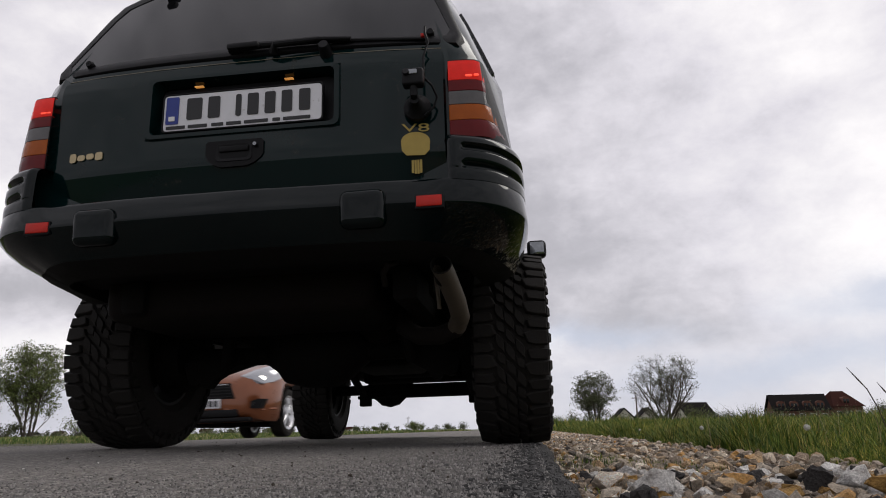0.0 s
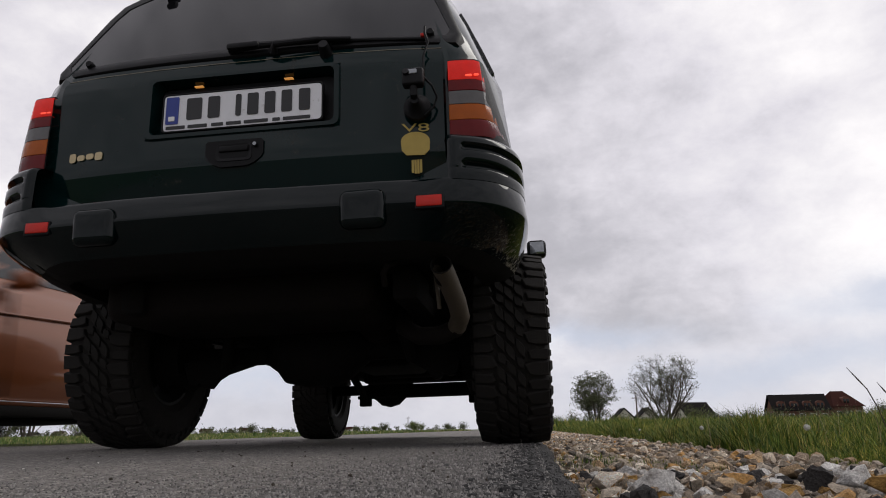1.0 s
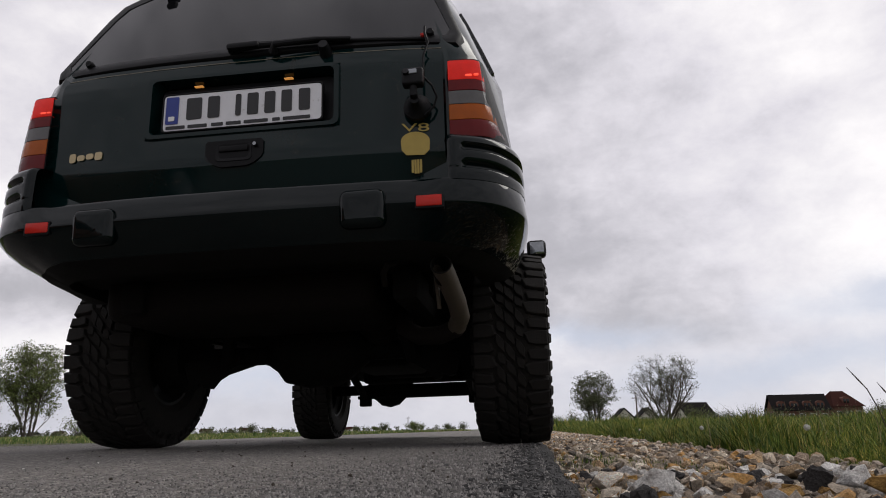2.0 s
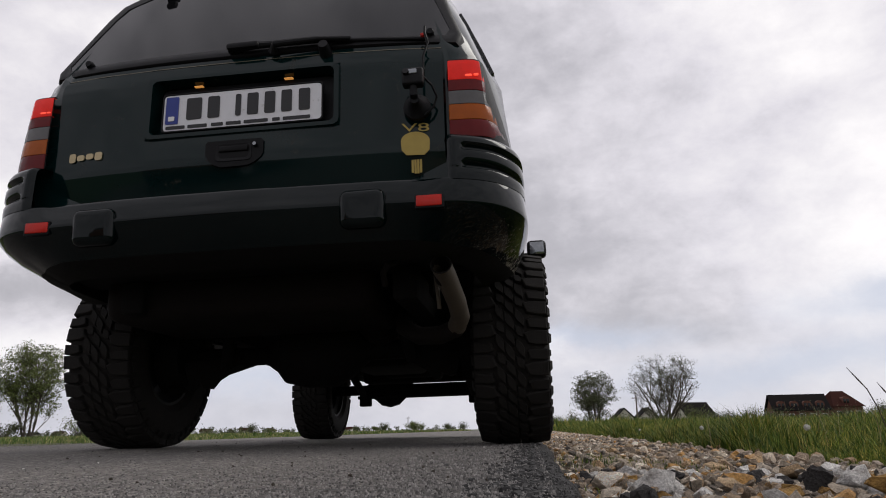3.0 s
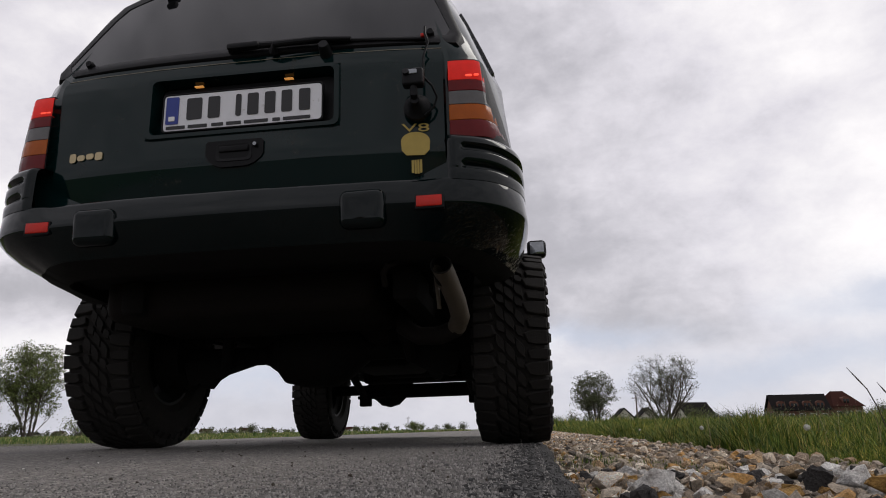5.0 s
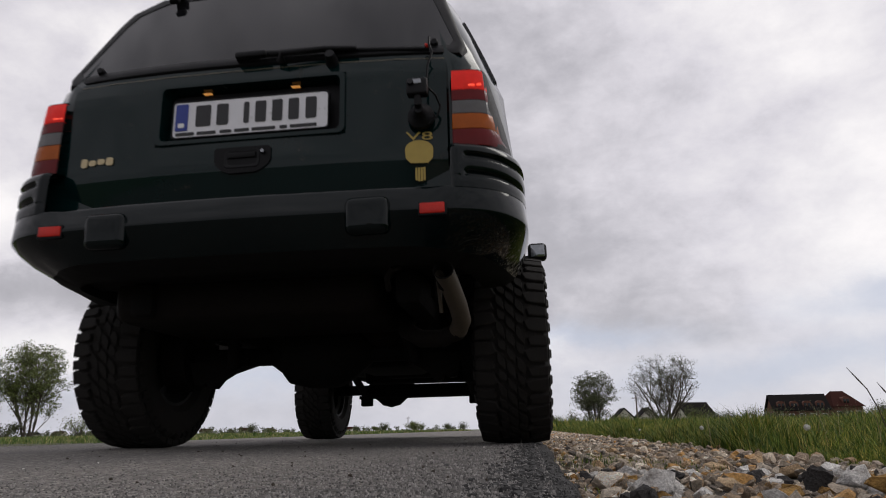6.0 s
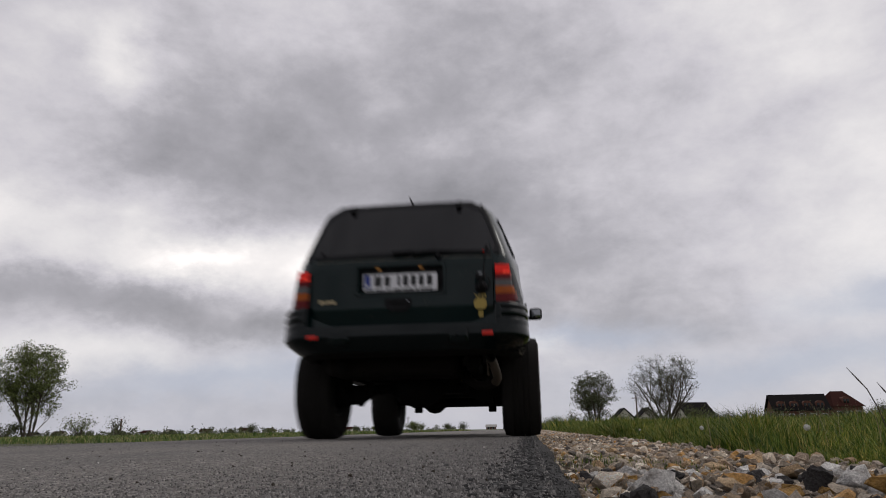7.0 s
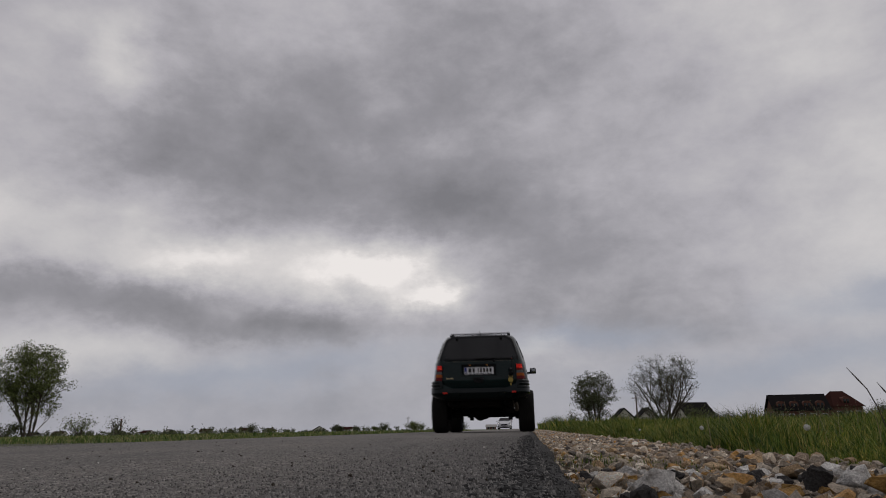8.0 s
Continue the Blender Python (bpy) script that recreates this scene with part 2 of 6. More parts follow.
def stones(name="mixed_gravel_stone", one=None):
    m = bpy.data.materials.new(name)
    m.use_nodes = True
    t = m.node_tree
    b, N = t.nodes["Principled BSDF"], Nodes(t)
    info = t.nodes.new("ShaderNodeObjectInfo")
    geo = t.nodes.new("ShaderNodeNewGeometry")
    co = geo.outputs["Position"]
    r = N.math("FRACT", N.math("ADD", info.outputs["Random"], geo.outputs["Random Per Island"]))
    base = N.ramp(r, [(0.0, (0.07, 0.066, 0.062)), (0.12, (0.34, 0.31, 0.27)), (0.24, (0.13, 0.105, 0.085)), (0.36, (0.47, 0.43, 0.38)),
                      (0.48, (0.085, 0.080, 0.080)), (0.60, (0.36, 0.27, 0.17)), (0.70, (0.20, 0.185, 0.17)), (0.80, (0.38, 0.22, 0.07)), (0.88, (0.28, 0.25, 0.22)), (0.95, (0.62, 0.60, 0.56))])
    base = N.mix(1.0 if one else 0.0, N.mix(1.0, base, (1.78, 1.69, 1.55), "MULTIPLY"), one or (0.3, 0.3, 0.3))
    sh = N.mapping(co, (1, 1, 1), (0, 0, 0))
    v = N.ramp(N.noise(sh, 28, 7, 0.65, distort=0.6), [(0.32, (0.50, 0.46, 0.42)), (0.50, (0.98, 0.96, 0.93)), (0.70, (1.30, 1.28, 1.24))])
    sp = N.ramp(N.noise(sh, 260, 3, 0.6), [(0.35, (0.75, 0.75, 0.75)), (0.65, (1.15, 1.15, 1.15))])
    col = N.mix(1.0, N.mix(1.0, base, v, "MULTIPLY"), sp, "MULTIPLY")
    t.links.new(col, b.inputs["Base Color"])
    b.inputs["Roughness"].default_value = 0.85
    b.inputs["Specular IOR Level"].default_value = 0.3
    bn = t.nodes.new("ShaderNodeBump")
    bn.inputs["Strength"].default_value, bn.inputs["Distance"].default_value = 1.0, 0.012
    t.links.new(N.math("ADD", N.noise(sh, 60, 8, 0.72), N.math("MULTIPLY", N.noise(sh, 210, 5, 0.7), 0.5)), bn.inputs["Height"])
    t.links.new(bn.outputs[0], b.inputs["Normal"])
    return m


def splashed_paint():
    """The bumper's paint, with dried mud thrown up on its lower corner beside the tailpipe."""
    m = material("mud_splashed_paint", (0.0008, 0.0038, 0.0040), 0.10, 0, 0.25, 3.0, spec=0.26)
    t = m.node_tree
    b, N = t.nodes["Principled BSDF"], Nodes(t)
    co = N("ShaderNodeTexCoord", out=3)
    sep = t.nodes.new("ShaderNodeSeparateXYZ")
    t.links.new(co, sep.inputs[0])
    side = N.math("MULTIPLY", N.math("SUBTRACT", sep.outputs[0], 0.735), 11, clamp=True)
    low = N.math("MULTIPLY", N.math("SUBTRACT", 0.715, sep.outputs[2]), 6, clamp=True)
    where = N.math("MULTIPLY", side, low)
    spat = N.noise(N.mapping(co, (1, 1, 0.7)), 75, 6, 0.75)
    f = N.math("MULTIPLY", N.math("SUBTRACT", N.math("ADD", spat, N.math("MULTIPLY", where, 0.26)), 0.66), 9, clamp=True)
    f = N.math("MULTIPLY", f, where)
    old = b.inputs["Base Color"].links[0].from_socket
    t.links.new(N.mix(f, old, (0.34, 0.30, 0.235)), b.inputs["Base Color"])
    t.links.new(N.math("ADD", N.math("MULTIPLY", f, 0.7), 0.05), b.inputs["Roughness"])
    return m


ASPHALT, STONE, SPLASH = asphalt(), stones(), splashed_paint()
OCHRE = stones("ochre_stone", (0.42, 0.25, 0.075))
PALE = stones("pale_stone", (0.78, 0.77, 0.75))
DARKSTONE = stones("dark_stone", (0.055, 0.052, 0.052))
BITUMEN = material("crumbled_bitumen", (0.034, 0.033, 0.032), 0.75, 0, 0.5, 60, per_island=1.5)
CHIPS = material("asphalt_chippings", (0.20, 0.19, 0.178), 0.8, 0, 0.3, 60, per_island=1.5)


def grass_blades(name="long_grass", tint=(1.42, 1.18, 0.72)):
    """Blades from dark green to straw, with lusher and paler patches."""
    m = bpy.data.materials.new(name)
    m.use_nodes = True
    t = m.node_tree
    b, N = t.nodes["Principled BSDF"], Nodes(t)
    geo = t.nodes.new("ShaderNodeNewGeometry")
    tone = N.ramp(geo.outputs["Random Per Island"], [(0.0, (0.020, 0.050, 0.008)), (0.35, (0.042, 0.098, 0.014)), (0.55, (0.085, 0.150, 0.026)), (0.78, (0.16, 0.225, 0.055)), (0.95, (0.30, 0.30, 0.14))])
    patch = N.ramp(N.noise(geo.outputs["Position"], 2.2, 5, 0.65), [(0.32, (0.60, 0.70, 0.65)), (0.5, (1.0, 1.0, 1.0)), (0.68, (1.75, 1.55, 1.3))])
    t.links.new(N.mix(1.0, N.mix(1.0, tone, tint, "MULTIPLY"), patch, "MULTIPLY"), b.inputs["Base Color"])
    b.inputs["Roughness"].default_value = 0.6
    b.inputs["Specular IOR Level"].default_value = 0.3
    return m


GRASS = grass_blades()
FIELDGRASS = grass_blades("pale_field_grass", (1.40, 1.18, 1.35))
# soil darkened to stand for shade between gravel stones; also colours dirt clods
DARKSOIL = material("dark_soil_and_gap_shade", (0.045, 0.036, 0.026), 0.95, 0, 0.5, 14, 0.6, 90)
FIELD = material("grassy_field", (0.075, 0.105, 0.032), 0.9, 0, 0.5, 0.25, 0.5, 6)


# ---- building helpers ----
def finish(bm, name, mat, smooth=35):
    me = bpy.data.meshes.new(name)
    bmesh.ops.recalc_face_normals(bm, faces=bm.faces)
    bm.to_mesh(me)
    bm.free()
    me.materials.append(mat)
    if smooth:
        me.shade_smooth()
        me.set_sharp_from_angle(angle=radians(smooth))
    return me


def part(name, bm, mat, parent=None, label="", m=None, smooth=35):
    ob = new(name, finish(bm, name, mat, smooth))
    if parent:
        ob.parent = parent
    if m is not None:
        ob.matrix_basis = m
    if label:
        tagged(ob, label)
    return ob


def box(cx, cy, cz, sx, sy, sz, bevel=0.0, segs=2, bm=None, turn=None):
    bm = bm or bmesh.new()
    r = bmesh.ops.create_cube(bm, size=1)
    vs = r["verts"]
    bmesh.ops.scale(bm, vec=(sx, sy, sz), verts=vs)
    if bevel:
        es = list({e for v in vs for e in v.link_edges})
        got = bmesh.ops.bevel(bm, geom=es, offset=bevel, segments=segs, profile=0.5, affect="EDGES")
        vs = list({v for f in got["faces"] for v in f.verts} | {v for v in vs if v.is_valid})
        vs = [v for v in vs if v.is_valid]
    mm = Matrix.Translation((cx, cy, cz)) @ (turn or Matrix.Identity(4))
    bmesh.ops.transform(bm, matrix=mm, verts=vs)
    return bm


def loft(rings, closed=True, caps=False, bm=None):
    """Skin between rings of equally many points."""
    bm = bm or bmesh.new()
    vr = [[bm.verts.new(p) for p in ring] for ring in rings]
    n = len(vr[0])
    for a, b in zip(vr, vr[1:]):
        for i in range(n if closed else n - 1):
            j = (i + 1) % n
            bm.faces.new((a[i], a[j], b[j], b[i]))
    if caps:
        bm.faces.new(vr[0][::-1])
        bm.faces.new(vr[-1])
    return bm


def tube(points, radius, sides=12, caps=True, bm=None):
    """A round bar along points; radius is one number or one for each point."""
    pts = [Vector(p) for p in points]
    rad = radius if isinstance(radius, (list, tuple)) else [radius] * len(pts)
    rings, side = [], None
    for i, p in enumerate(pts):
        d = (pts[min(i + 1, len(pts) - 1)] - pts[max(i - 1, 0)]).normalized()
        side = side or (Vector((1, 0, 0)) if abs(d.x) < 0.8 else Vector((0, 0, 1)))
        u = (side - d * side.dot(d)).normalized()
        side = u
        w = d.cross(u)
        rings.append([p + (u * math.cos(a) + w * math.sin(a)) * rad[i] for a in (k * math.tau / sides for k in range(sides))])
    return loft(rings, True, caps, bm)


def lathe(profile, sides=48, bm=None, axis="x"):
    """A ring body turned about the x axis: profile of (x, r)."""
    rings = []
    for k in range(sides):
        a = k * math.tau / sides
        rings.append([(x, r * math.cos(a), r * math.sin(a)) for x, r in profile])
    rings.append(rings[0])
    bm = loft(rings, False, False, bm)
    bmesh.ops.remove_doubles(bm, verts=bm.verts, dist=1e-5)
    return bm


def plate_shape(outline, thick, bm=None):
    """A flat shape in the x-z plane, thick along y towards -y."""
    bm = bm or bmesh.new()
    a = [bm.verts.new((x, -thick, z)) for x, z in outline]
    b = [bm.verts.new((x, 0, z)) for x, z in outline]
    n = len(outline)
    bm.faces.new(a)
    bm.faces.new(b[::-1])
    for i in range(n):
        bm.faces.new((a[i], b[i], b[(i + 1) % n], a[(i + 1) % n]))
    return bm


def mesh_of(name, verts, faces, mat):
    me = bpy.data.meshes.new(name)
    me.from_pydata([tuple(v) for v in verts], [], faces)
    me.materials.append(mat)
    return me


def rounded(x0, z0, x1, z1, r, n=4):
    out = []
    for cx, cz, a0 in ((x1 - r, z1 - r, 0), (x0 + r, z1 - r, 90), (x0 + r, z0 + r, 180), (x1 - r, z0 + r, 270)):
        for k in range(n + 1):
            a = radians(a0 + 90 * k / n)
            out.append((cx + r * math.cos(a), cz + r * math.sin(a)))
    return out


# ---- ground, road and shoulder ----
CROWN, LEFT_EDGE = -3.2, -6.3       # where the road falls away, and where it ends


def ground_z(x, y):
    """Height of the soil beside and beneath the road."""
    if x > 0.0:
        base = -0.062
        if x > 0.95:
            base += 0.02 * min(1, (x - 0.95) / 2)
        return base
    if x < LEFT_EDGE:
        return -0.10
    return -0.12


def build_ground():
    xs = [-2500, -900, -300, -100, -40, -20, -12, -8, -6.5, -6.25, -3, 0.0, 0.06, 0.3, 0.6, 0.95, 1.5, 3, 6, 12, 25, 60, 150, 400, 1000, 2500]
    ys = [-2500, -600, -150, -40, -10, -2, 0, 1, 2, 4, 8, 16, 30, 60, 120, 250, 600, 1400, 2800, 4500]
    bm = bmesh.new()
    grid = [[bm.verts.new((x, y, ground_z(x, y))) for x in xs] for y in ys]
    for j in range(len(ys) - 1):
        for i in range(len(xs) - 1):
            bm.faces.new((grid[j][i], grid[j][i + 1], grid[j + 1][i + 1], grid[j + 1][i]))
    ob = part("ground", bm, FIELD, smooth=60)
    tagged(ob, "flat green field beside a country road", "ground", kind="structure")
    bm = bmesh.new()
    rng = random.Random(4)
    rows = []
    y = -12.0
    while y < 60:
        rows.append([bm.verts.new((x, y, -0.055 + rng.uniform(-0.006, 0.006))) for x in (-0.04, 0.1, 0.25, 0.4, 0.55, 0.7, 0.85, 1.02)])
        y += 0.12 if y < 5 else 0.6
    for a, b in zip(rows, rows[1:]):
        for k in range(len(a) - 1):
            bm.faces.new((a[k], a[k + 1], b[k + 1], b[k]))
    ob = part("shoulder", bm, DARKSOIL)
    return tagged(ob, "sandy shoulder, coloured dark for gap shade, strewn with mixed gravel stones", "road shoulder", kind="structure")


def build_road():
    """One slab of asphalt, crowned, with a ragged edge on the gravel side."""
    rng = random.Random(2)
    ys = [-60 + 3 * k for k in range(20)]
    y = 0.0
    while y < 900:
        ys.append(y)
        y += 0.035 if y < 4 else 0.12 if y < 12 else 1.5 if y < 60 else 30
    bm = bmesh.new()
    top, low = [], []
    wob = 0.0
    for y in ys:
        wob = wob * 0.75 + rng.uniform(-0.012, 0.012)
        e = 0.045 + wob
        cols = [(LEFT_EDGE, -0.058), (-4.8, -0.026), (CROWN, 0.0), (-1.6, 0.001), (-0.5, 0.0), (-0.1, -0.001), (e - 0.04, -0.002), (e - 0.012, -0.008 + rng.uniform(-.004, .002)), (e, -0.018)]
        top.append([bm.verts.new((x, y, z)) for x, z in cols])
        low.append((bm.verts.new((e + 0.018 + rng.uniform(-.006, .006), y, -0.07)), bm.verts.new((LEFT_EDGE, y, -0.2))))
    for k in range(len(ys) - 1):
        a, b = top[k], top[k + 1]
        for i in range(len(a) - 1):
            bm.faces.new((a[i], a[i + 1], b[i + 1], b[i]))
        bm.faces.new((a[-1], low[k][0], low[k + 1][0], b[-1]))
        bm.faces.new((low[k][1], a[0], b[0], low[k + 1][1]))
    ob = part("road", bm, ASPHALT, smooth=50)
    tagged(ob, "worn grey asphalt country road with a crumbling edge", "road", kind="structure")
    verts, faces = [], []
    for _ in range(46000):
        y = 0.55 + 5.0 * rng.random() ** 1.9
        x = 0.02 - rng.random() * (0.35 + 0.75 * y)
        r = rng.uniform(0.0008, 0.0020) * (1 + 0.12 * y)
        h = r * rng.uniform(0.25, 0.75)
        a = rng.uniform(0, 1.5)
        k = len(verts)
        verts += [(x + r * math.cos(a + q) * rng.uniform(0.7, 1.2), y + r * math.sin(a + q), -0.0015) for q in (0, 1.57, 3.14, 4.71)]
        verts += [(x + r * 0.5 * math.cos(a + q), y + r * 0.5 * math.sin(a + q), h) for q in (0, 1.57, 3.14, 4.71)]
        faces += [(k + 4, k + 5, k + 6, k + 7)] + [(k + q, k + (q + 1) % 4, k + 4 + (q + 1) % 4, k + 4 + q) for q in range(4)]
    rough = ([], [])
    for _ in range(15000):
        y = 0.45 + 5.5 * rng.random() ** 1.8
        x = 0.074 - abs(rng.gauss(0, 0.050))
        r = rng.uniform(0.0022, 0.0075)
        base = -0.003 if x < 0.01 else -0.003 - (x - 0.01) * 0.43 if x < 0.045 else -0.018 - (x - 0.045) * 2.4
        k, a = len(rough[0]), rng.uniform(0, 1.5)
        for q in (0, 1.57, 3.14, 4.71):
            rough[0].append((x + r * math.cos(a + q) * rng.uniform(0.7, 1.3), y + r * math.sin(a + q), base - 0.002))
        for q in (0, 1.57, 3.14, 4.71):
            rough[0].append((x + r * 0.6 * math.cos(a + q), y + r * 0.6 * math.sin(a + q), base + r * rng.uniform(0.3, 0.9)))
        rough[1].extend([(k + 4, k + 5, k + 6, k + 7)] + [(k + q, k + (q + 1) % 4, k + 4 + (q + 1) % 4, k + 4 + q) for q in range(4)])
    me = bpy.data.meshes.new("edge_crumbs")
    me.from_pydata(rough[0], [], rough[1])
    me.materials.append(BITUMEN)
    crumbs = new("edge_crumbs", me)
    crumbs.parent = ob
    tagged(crumbs, "black crumbling bitumen along the road's edge", kind="stuff")
    crack, x = ([], []), -0.27
    while x < 0.02:
        y = 0.690 + 0.05 * (x + 0.27) + 0.010 * noise.noise(Vector((x * 30, 0, 5)))
        w = 0.0022 + 0.0016 * noise.noise(Vector((x * 60, 3, 5)))
        crack[0].extend([(x, y - w, 0.0012), (x, y + w, 0.0012)])
        x += 0.006
    crack[1].extend((2 * k, 2 * k + 2, 2 * k + 3, 2 * k + 1) for k in range(len(crack[0]) // 2 - 1))
    split = new("crack", mesh_of("crack", crack[0], crack[1], BITUMEN))
    split.parent = ob
    tagged(split, "thin tar-filled crack across the asphalt")
    me = bpy.data.meshes.new("chippings")
    me.from_pydata(verts, [], faces)
    me.materials.append(CHIPS)
    chips = new("chippings", me)
    chips.parent = ob
    return tagged(chips, "stone chippings standing out of the worn asphalt", kind="stuff")


SHOULDER = build_ground()
build_road()


# ---- wheels ----
def tyre_mesh(R, half, seat, lugs=True):
    """A tyre about the x axis; with lugs its casing lies under the tread blocks."""
    r0 = R - (0.013 if lugs else 0.004)
    prof = [(-half * 0.80, seat), (-half * 0.97, seat + 0.03), (-half * 1.0, (seat + R) / 2), (-half * 0.97, r0 - 0.05), (-half * 0.86, r0 - 0.015),
            (-half * 0.7, r0 - 0.003), (0, r0), (half * 0.7, r0 - 0.003), (half * 0.86, r0 - 0.015), (half * 0.97, r0 - 0.05), (half * 1.0, (seat + R) / 2),
            (half * 0.97, seat + 0.03), (half * 0.80, seat), (-half * 0.80, seat)]
    bm = lathe(prof, 64)
    return bm


def tread_blocks(R, half, pitches=21):
    """Meshes of the off-road tread's rubber blocks and where each of them stands on the tyre."""
    def slab(outline, h, foot=1.0):
        rings = [[Vector((x * k, y * k, z)) for x, y in outline] for z, k in ((-0.012, foot), (h - 0.003, 0.95), (h, 0.86))]
        return finish(loft(rings, True, True), "tread_block", RUBBER, 30)

    def chunk(w, l, slope, cut):
        pts = [(-w / 2, -l / 2 + cut * l), (-w / 2 + cut * w, -l / 2), (w / 2, -l / 2), (w / 2, l / 2 - cut * l), (w / 2 - cut * w, l / 2), (-w / 2, l / 2)]
        return slab([(x, y + slope * x) for x, y in pts], 0.013)

    r0 = R - 0.013
    pitch = math.tau / pitches
    # two lug lengths at each shoulder, the longer one with a pointed inner end
    shoulder, flank = {}, [slab([(-0.014, -0.022), (0.014, -0.017), (0.014, 0.017), (-0.014, 0.022)], 0.009), slab([(-0.011, -0.015), (0.011, -0.012), (0.011, 0.012), (-0.011, 0.015)], 0.007)]
    for s in (-1, 1):
        big = [(-0.056, 0.016), (-0.040, -0.020), (-0.012, -0.027), (0.036, -0.027), (0.036, 0.027), (-0.030, 0.026)]
        small = [(-0.042, 0.012), (-0.034, -0.016), (0.036, -0.020), (0.036, 0.020), (-0.026, 0.020)]
        shoulder[s] = [slab([(s * x, s * y) for x, y in o], 0.013) for o in (big, small)]
    # slanted chunks in three columns, long and short by turns
    middle = [(-0.037, 0.030, chunk(0.034, 0.047, -0.95, 0.24)), (-0.034, 0.088, chunk(0.031, 0.038, -0.35, 0.28)), (0.000, 0.010, chunk(0.035, 0.038, -0.85, 0.26)),
              (-0.002, 0.064, chunk(0.036, 0.045, -1.0, 0.22)), (0.036, 0.052, chunk(0.033, 0.046, -0.9, 0.24)), (0.035, 0.106, chunk(0.030, 0.037, -0.35, 0.28))]
    out = []
    for k in range(pitches):
        a = k * pitch
        for x, v, me in middle:
            out.append((me, Matrix.Rotation(a + v / R, 4, "X") @ Matrix.Translation((x, 0, r0))))
        for q in (0, 1):
            for s in (-1, 1):
                b = a + (0.54 * q + 0.13 * s) * pitch
                out.append((shoulder[s][q], Matrix.Rotation(b, 4, "X") @ Matrix.Translation((s * half * 0.70, 0, r0 - 0.004)) @ Matrix.Rotation(s * 0.16, 4, "Y")))
                out.append((flank[q], Matrix.Rotation(b, 4, "X") @ Matrix.Translation((s * half * 0.955, 0, r0 - 0.036)) @ Matrix.Rotation(s * 1.15, 4, "Y")))
    return out


def rim_mesh(r, half, flip):
    """The dished barrel of an alloy rim; flip is +1 when its face looks to +x."""
    prof = [(-half * 0.82, r + 0.012), (-half * 0.8, r - 0.01), (-half * 0.5, r - 0.03), (half * 0.5, r - 0.035), (half * 0.78, r - 0.012), (half * 0.82, r + 0.012),
            (half * 0.76, r - 0.005), (half * 0.45, r - 0.045), (-half * 0.5, r - 0.045), (-half * 0.82, r + 0.012)]
    return lathe([(x * flip, q) for x, q in prof], 40)


def spoke_mesh(r, half, flip, da):
    """One arm of a twin spoke."""
    rows = []
    for q, w, d in ((0.04, 0.030, 0.55), (r * 0.55, 0.022, 0.62), (r - 0.03, 0.026, 0.55)):
        c, s = math.cos(da * q / r * 1.6), math.sin(da * q / r * 1.6)
        u, p, n = Vector((0, -s, c)), Vector((flip * half * d, q * c, q * s)), Vector((flip, 0, 0))
        rows.append([p - u * w, p - u * w * 0.6 + n * 0.012, p + u * w * 0.6 + n * 0.012, p + u * w, p + u * w - n * 0.02, p - u * w - n * 0.02])
    return loft(rows, True, True)


def hub_mesh(half, flip):
    return lathe([(flip * half * 0.3, 0.075), (flip * half * 0.6, 0.07), (flip * half * 0.66, 0.045), (flip * half * 0.72, 0.03), (flip * half * 0.72, 0.001)], 24)


def add_wheels(root, R, half, rim_r, spots, rim_mat, lugs, spokes):
    """Four wheels under root; spots: (x, y, side). The wheel turns about its own x axis."""
    meshes, out = {}, []
    treads = tread_blocks(R, half) if lugs else []
    for x, y, side in spots:
        if side not in meshes:
            disc = lathe([(side * half * 0.05, 0.001), (side * half * 0.05, rim_r * 0.72), (0, rim_r * 0.72), (0, 0.001)], 32)
            meshes[side] = (finish(rim_mesh(rim_r, half, side), "rim", rim_mat), finish(tyre_mesh(R, half, rim_r, lugs), "tyre", RUBBER, 30), finish(hub_mesh(half, side), "hub", rim_mat),
                            finish(disc, "brake_disc", STEEL), [finish(spoke_mesh(rim_r, half, side, da), "spoke", rim_mat) for da in (-0.13, 0.13)])
        rim, tyre, hub, disc, arms = meshes[side]
        w = new("wheel", rim)
        w.parent = root
        w.matrix_basis = pose(x, y, R)
        pieces = [("tyre", tyre, Matrix.Identity(4)), ("hub", hub, Matrix.Identity(4)), ("brake_disc", disc, Matrix.Identity(4))]
        pieces += [("spoke", me, Matrix.Rotation(k * math.tau / spokes, 4, "X")) for k in range(spokes) for me in arms]
        for name, me, m in pieces + [("tread_block", me, m) for me, m in treads]:
            b = new(name, me)
            b.parent = w
            b.matrix_basis = m
        out.append((w, x, y, R))
    return out


# ---- the off-roader ----
SUV_R, SUV_AX, SUV_BASE = 0.386, 1.057, 2.69
suv = tagged(new("suv"), "dark green lifted off-road estate car on big treaded tyres", "car")


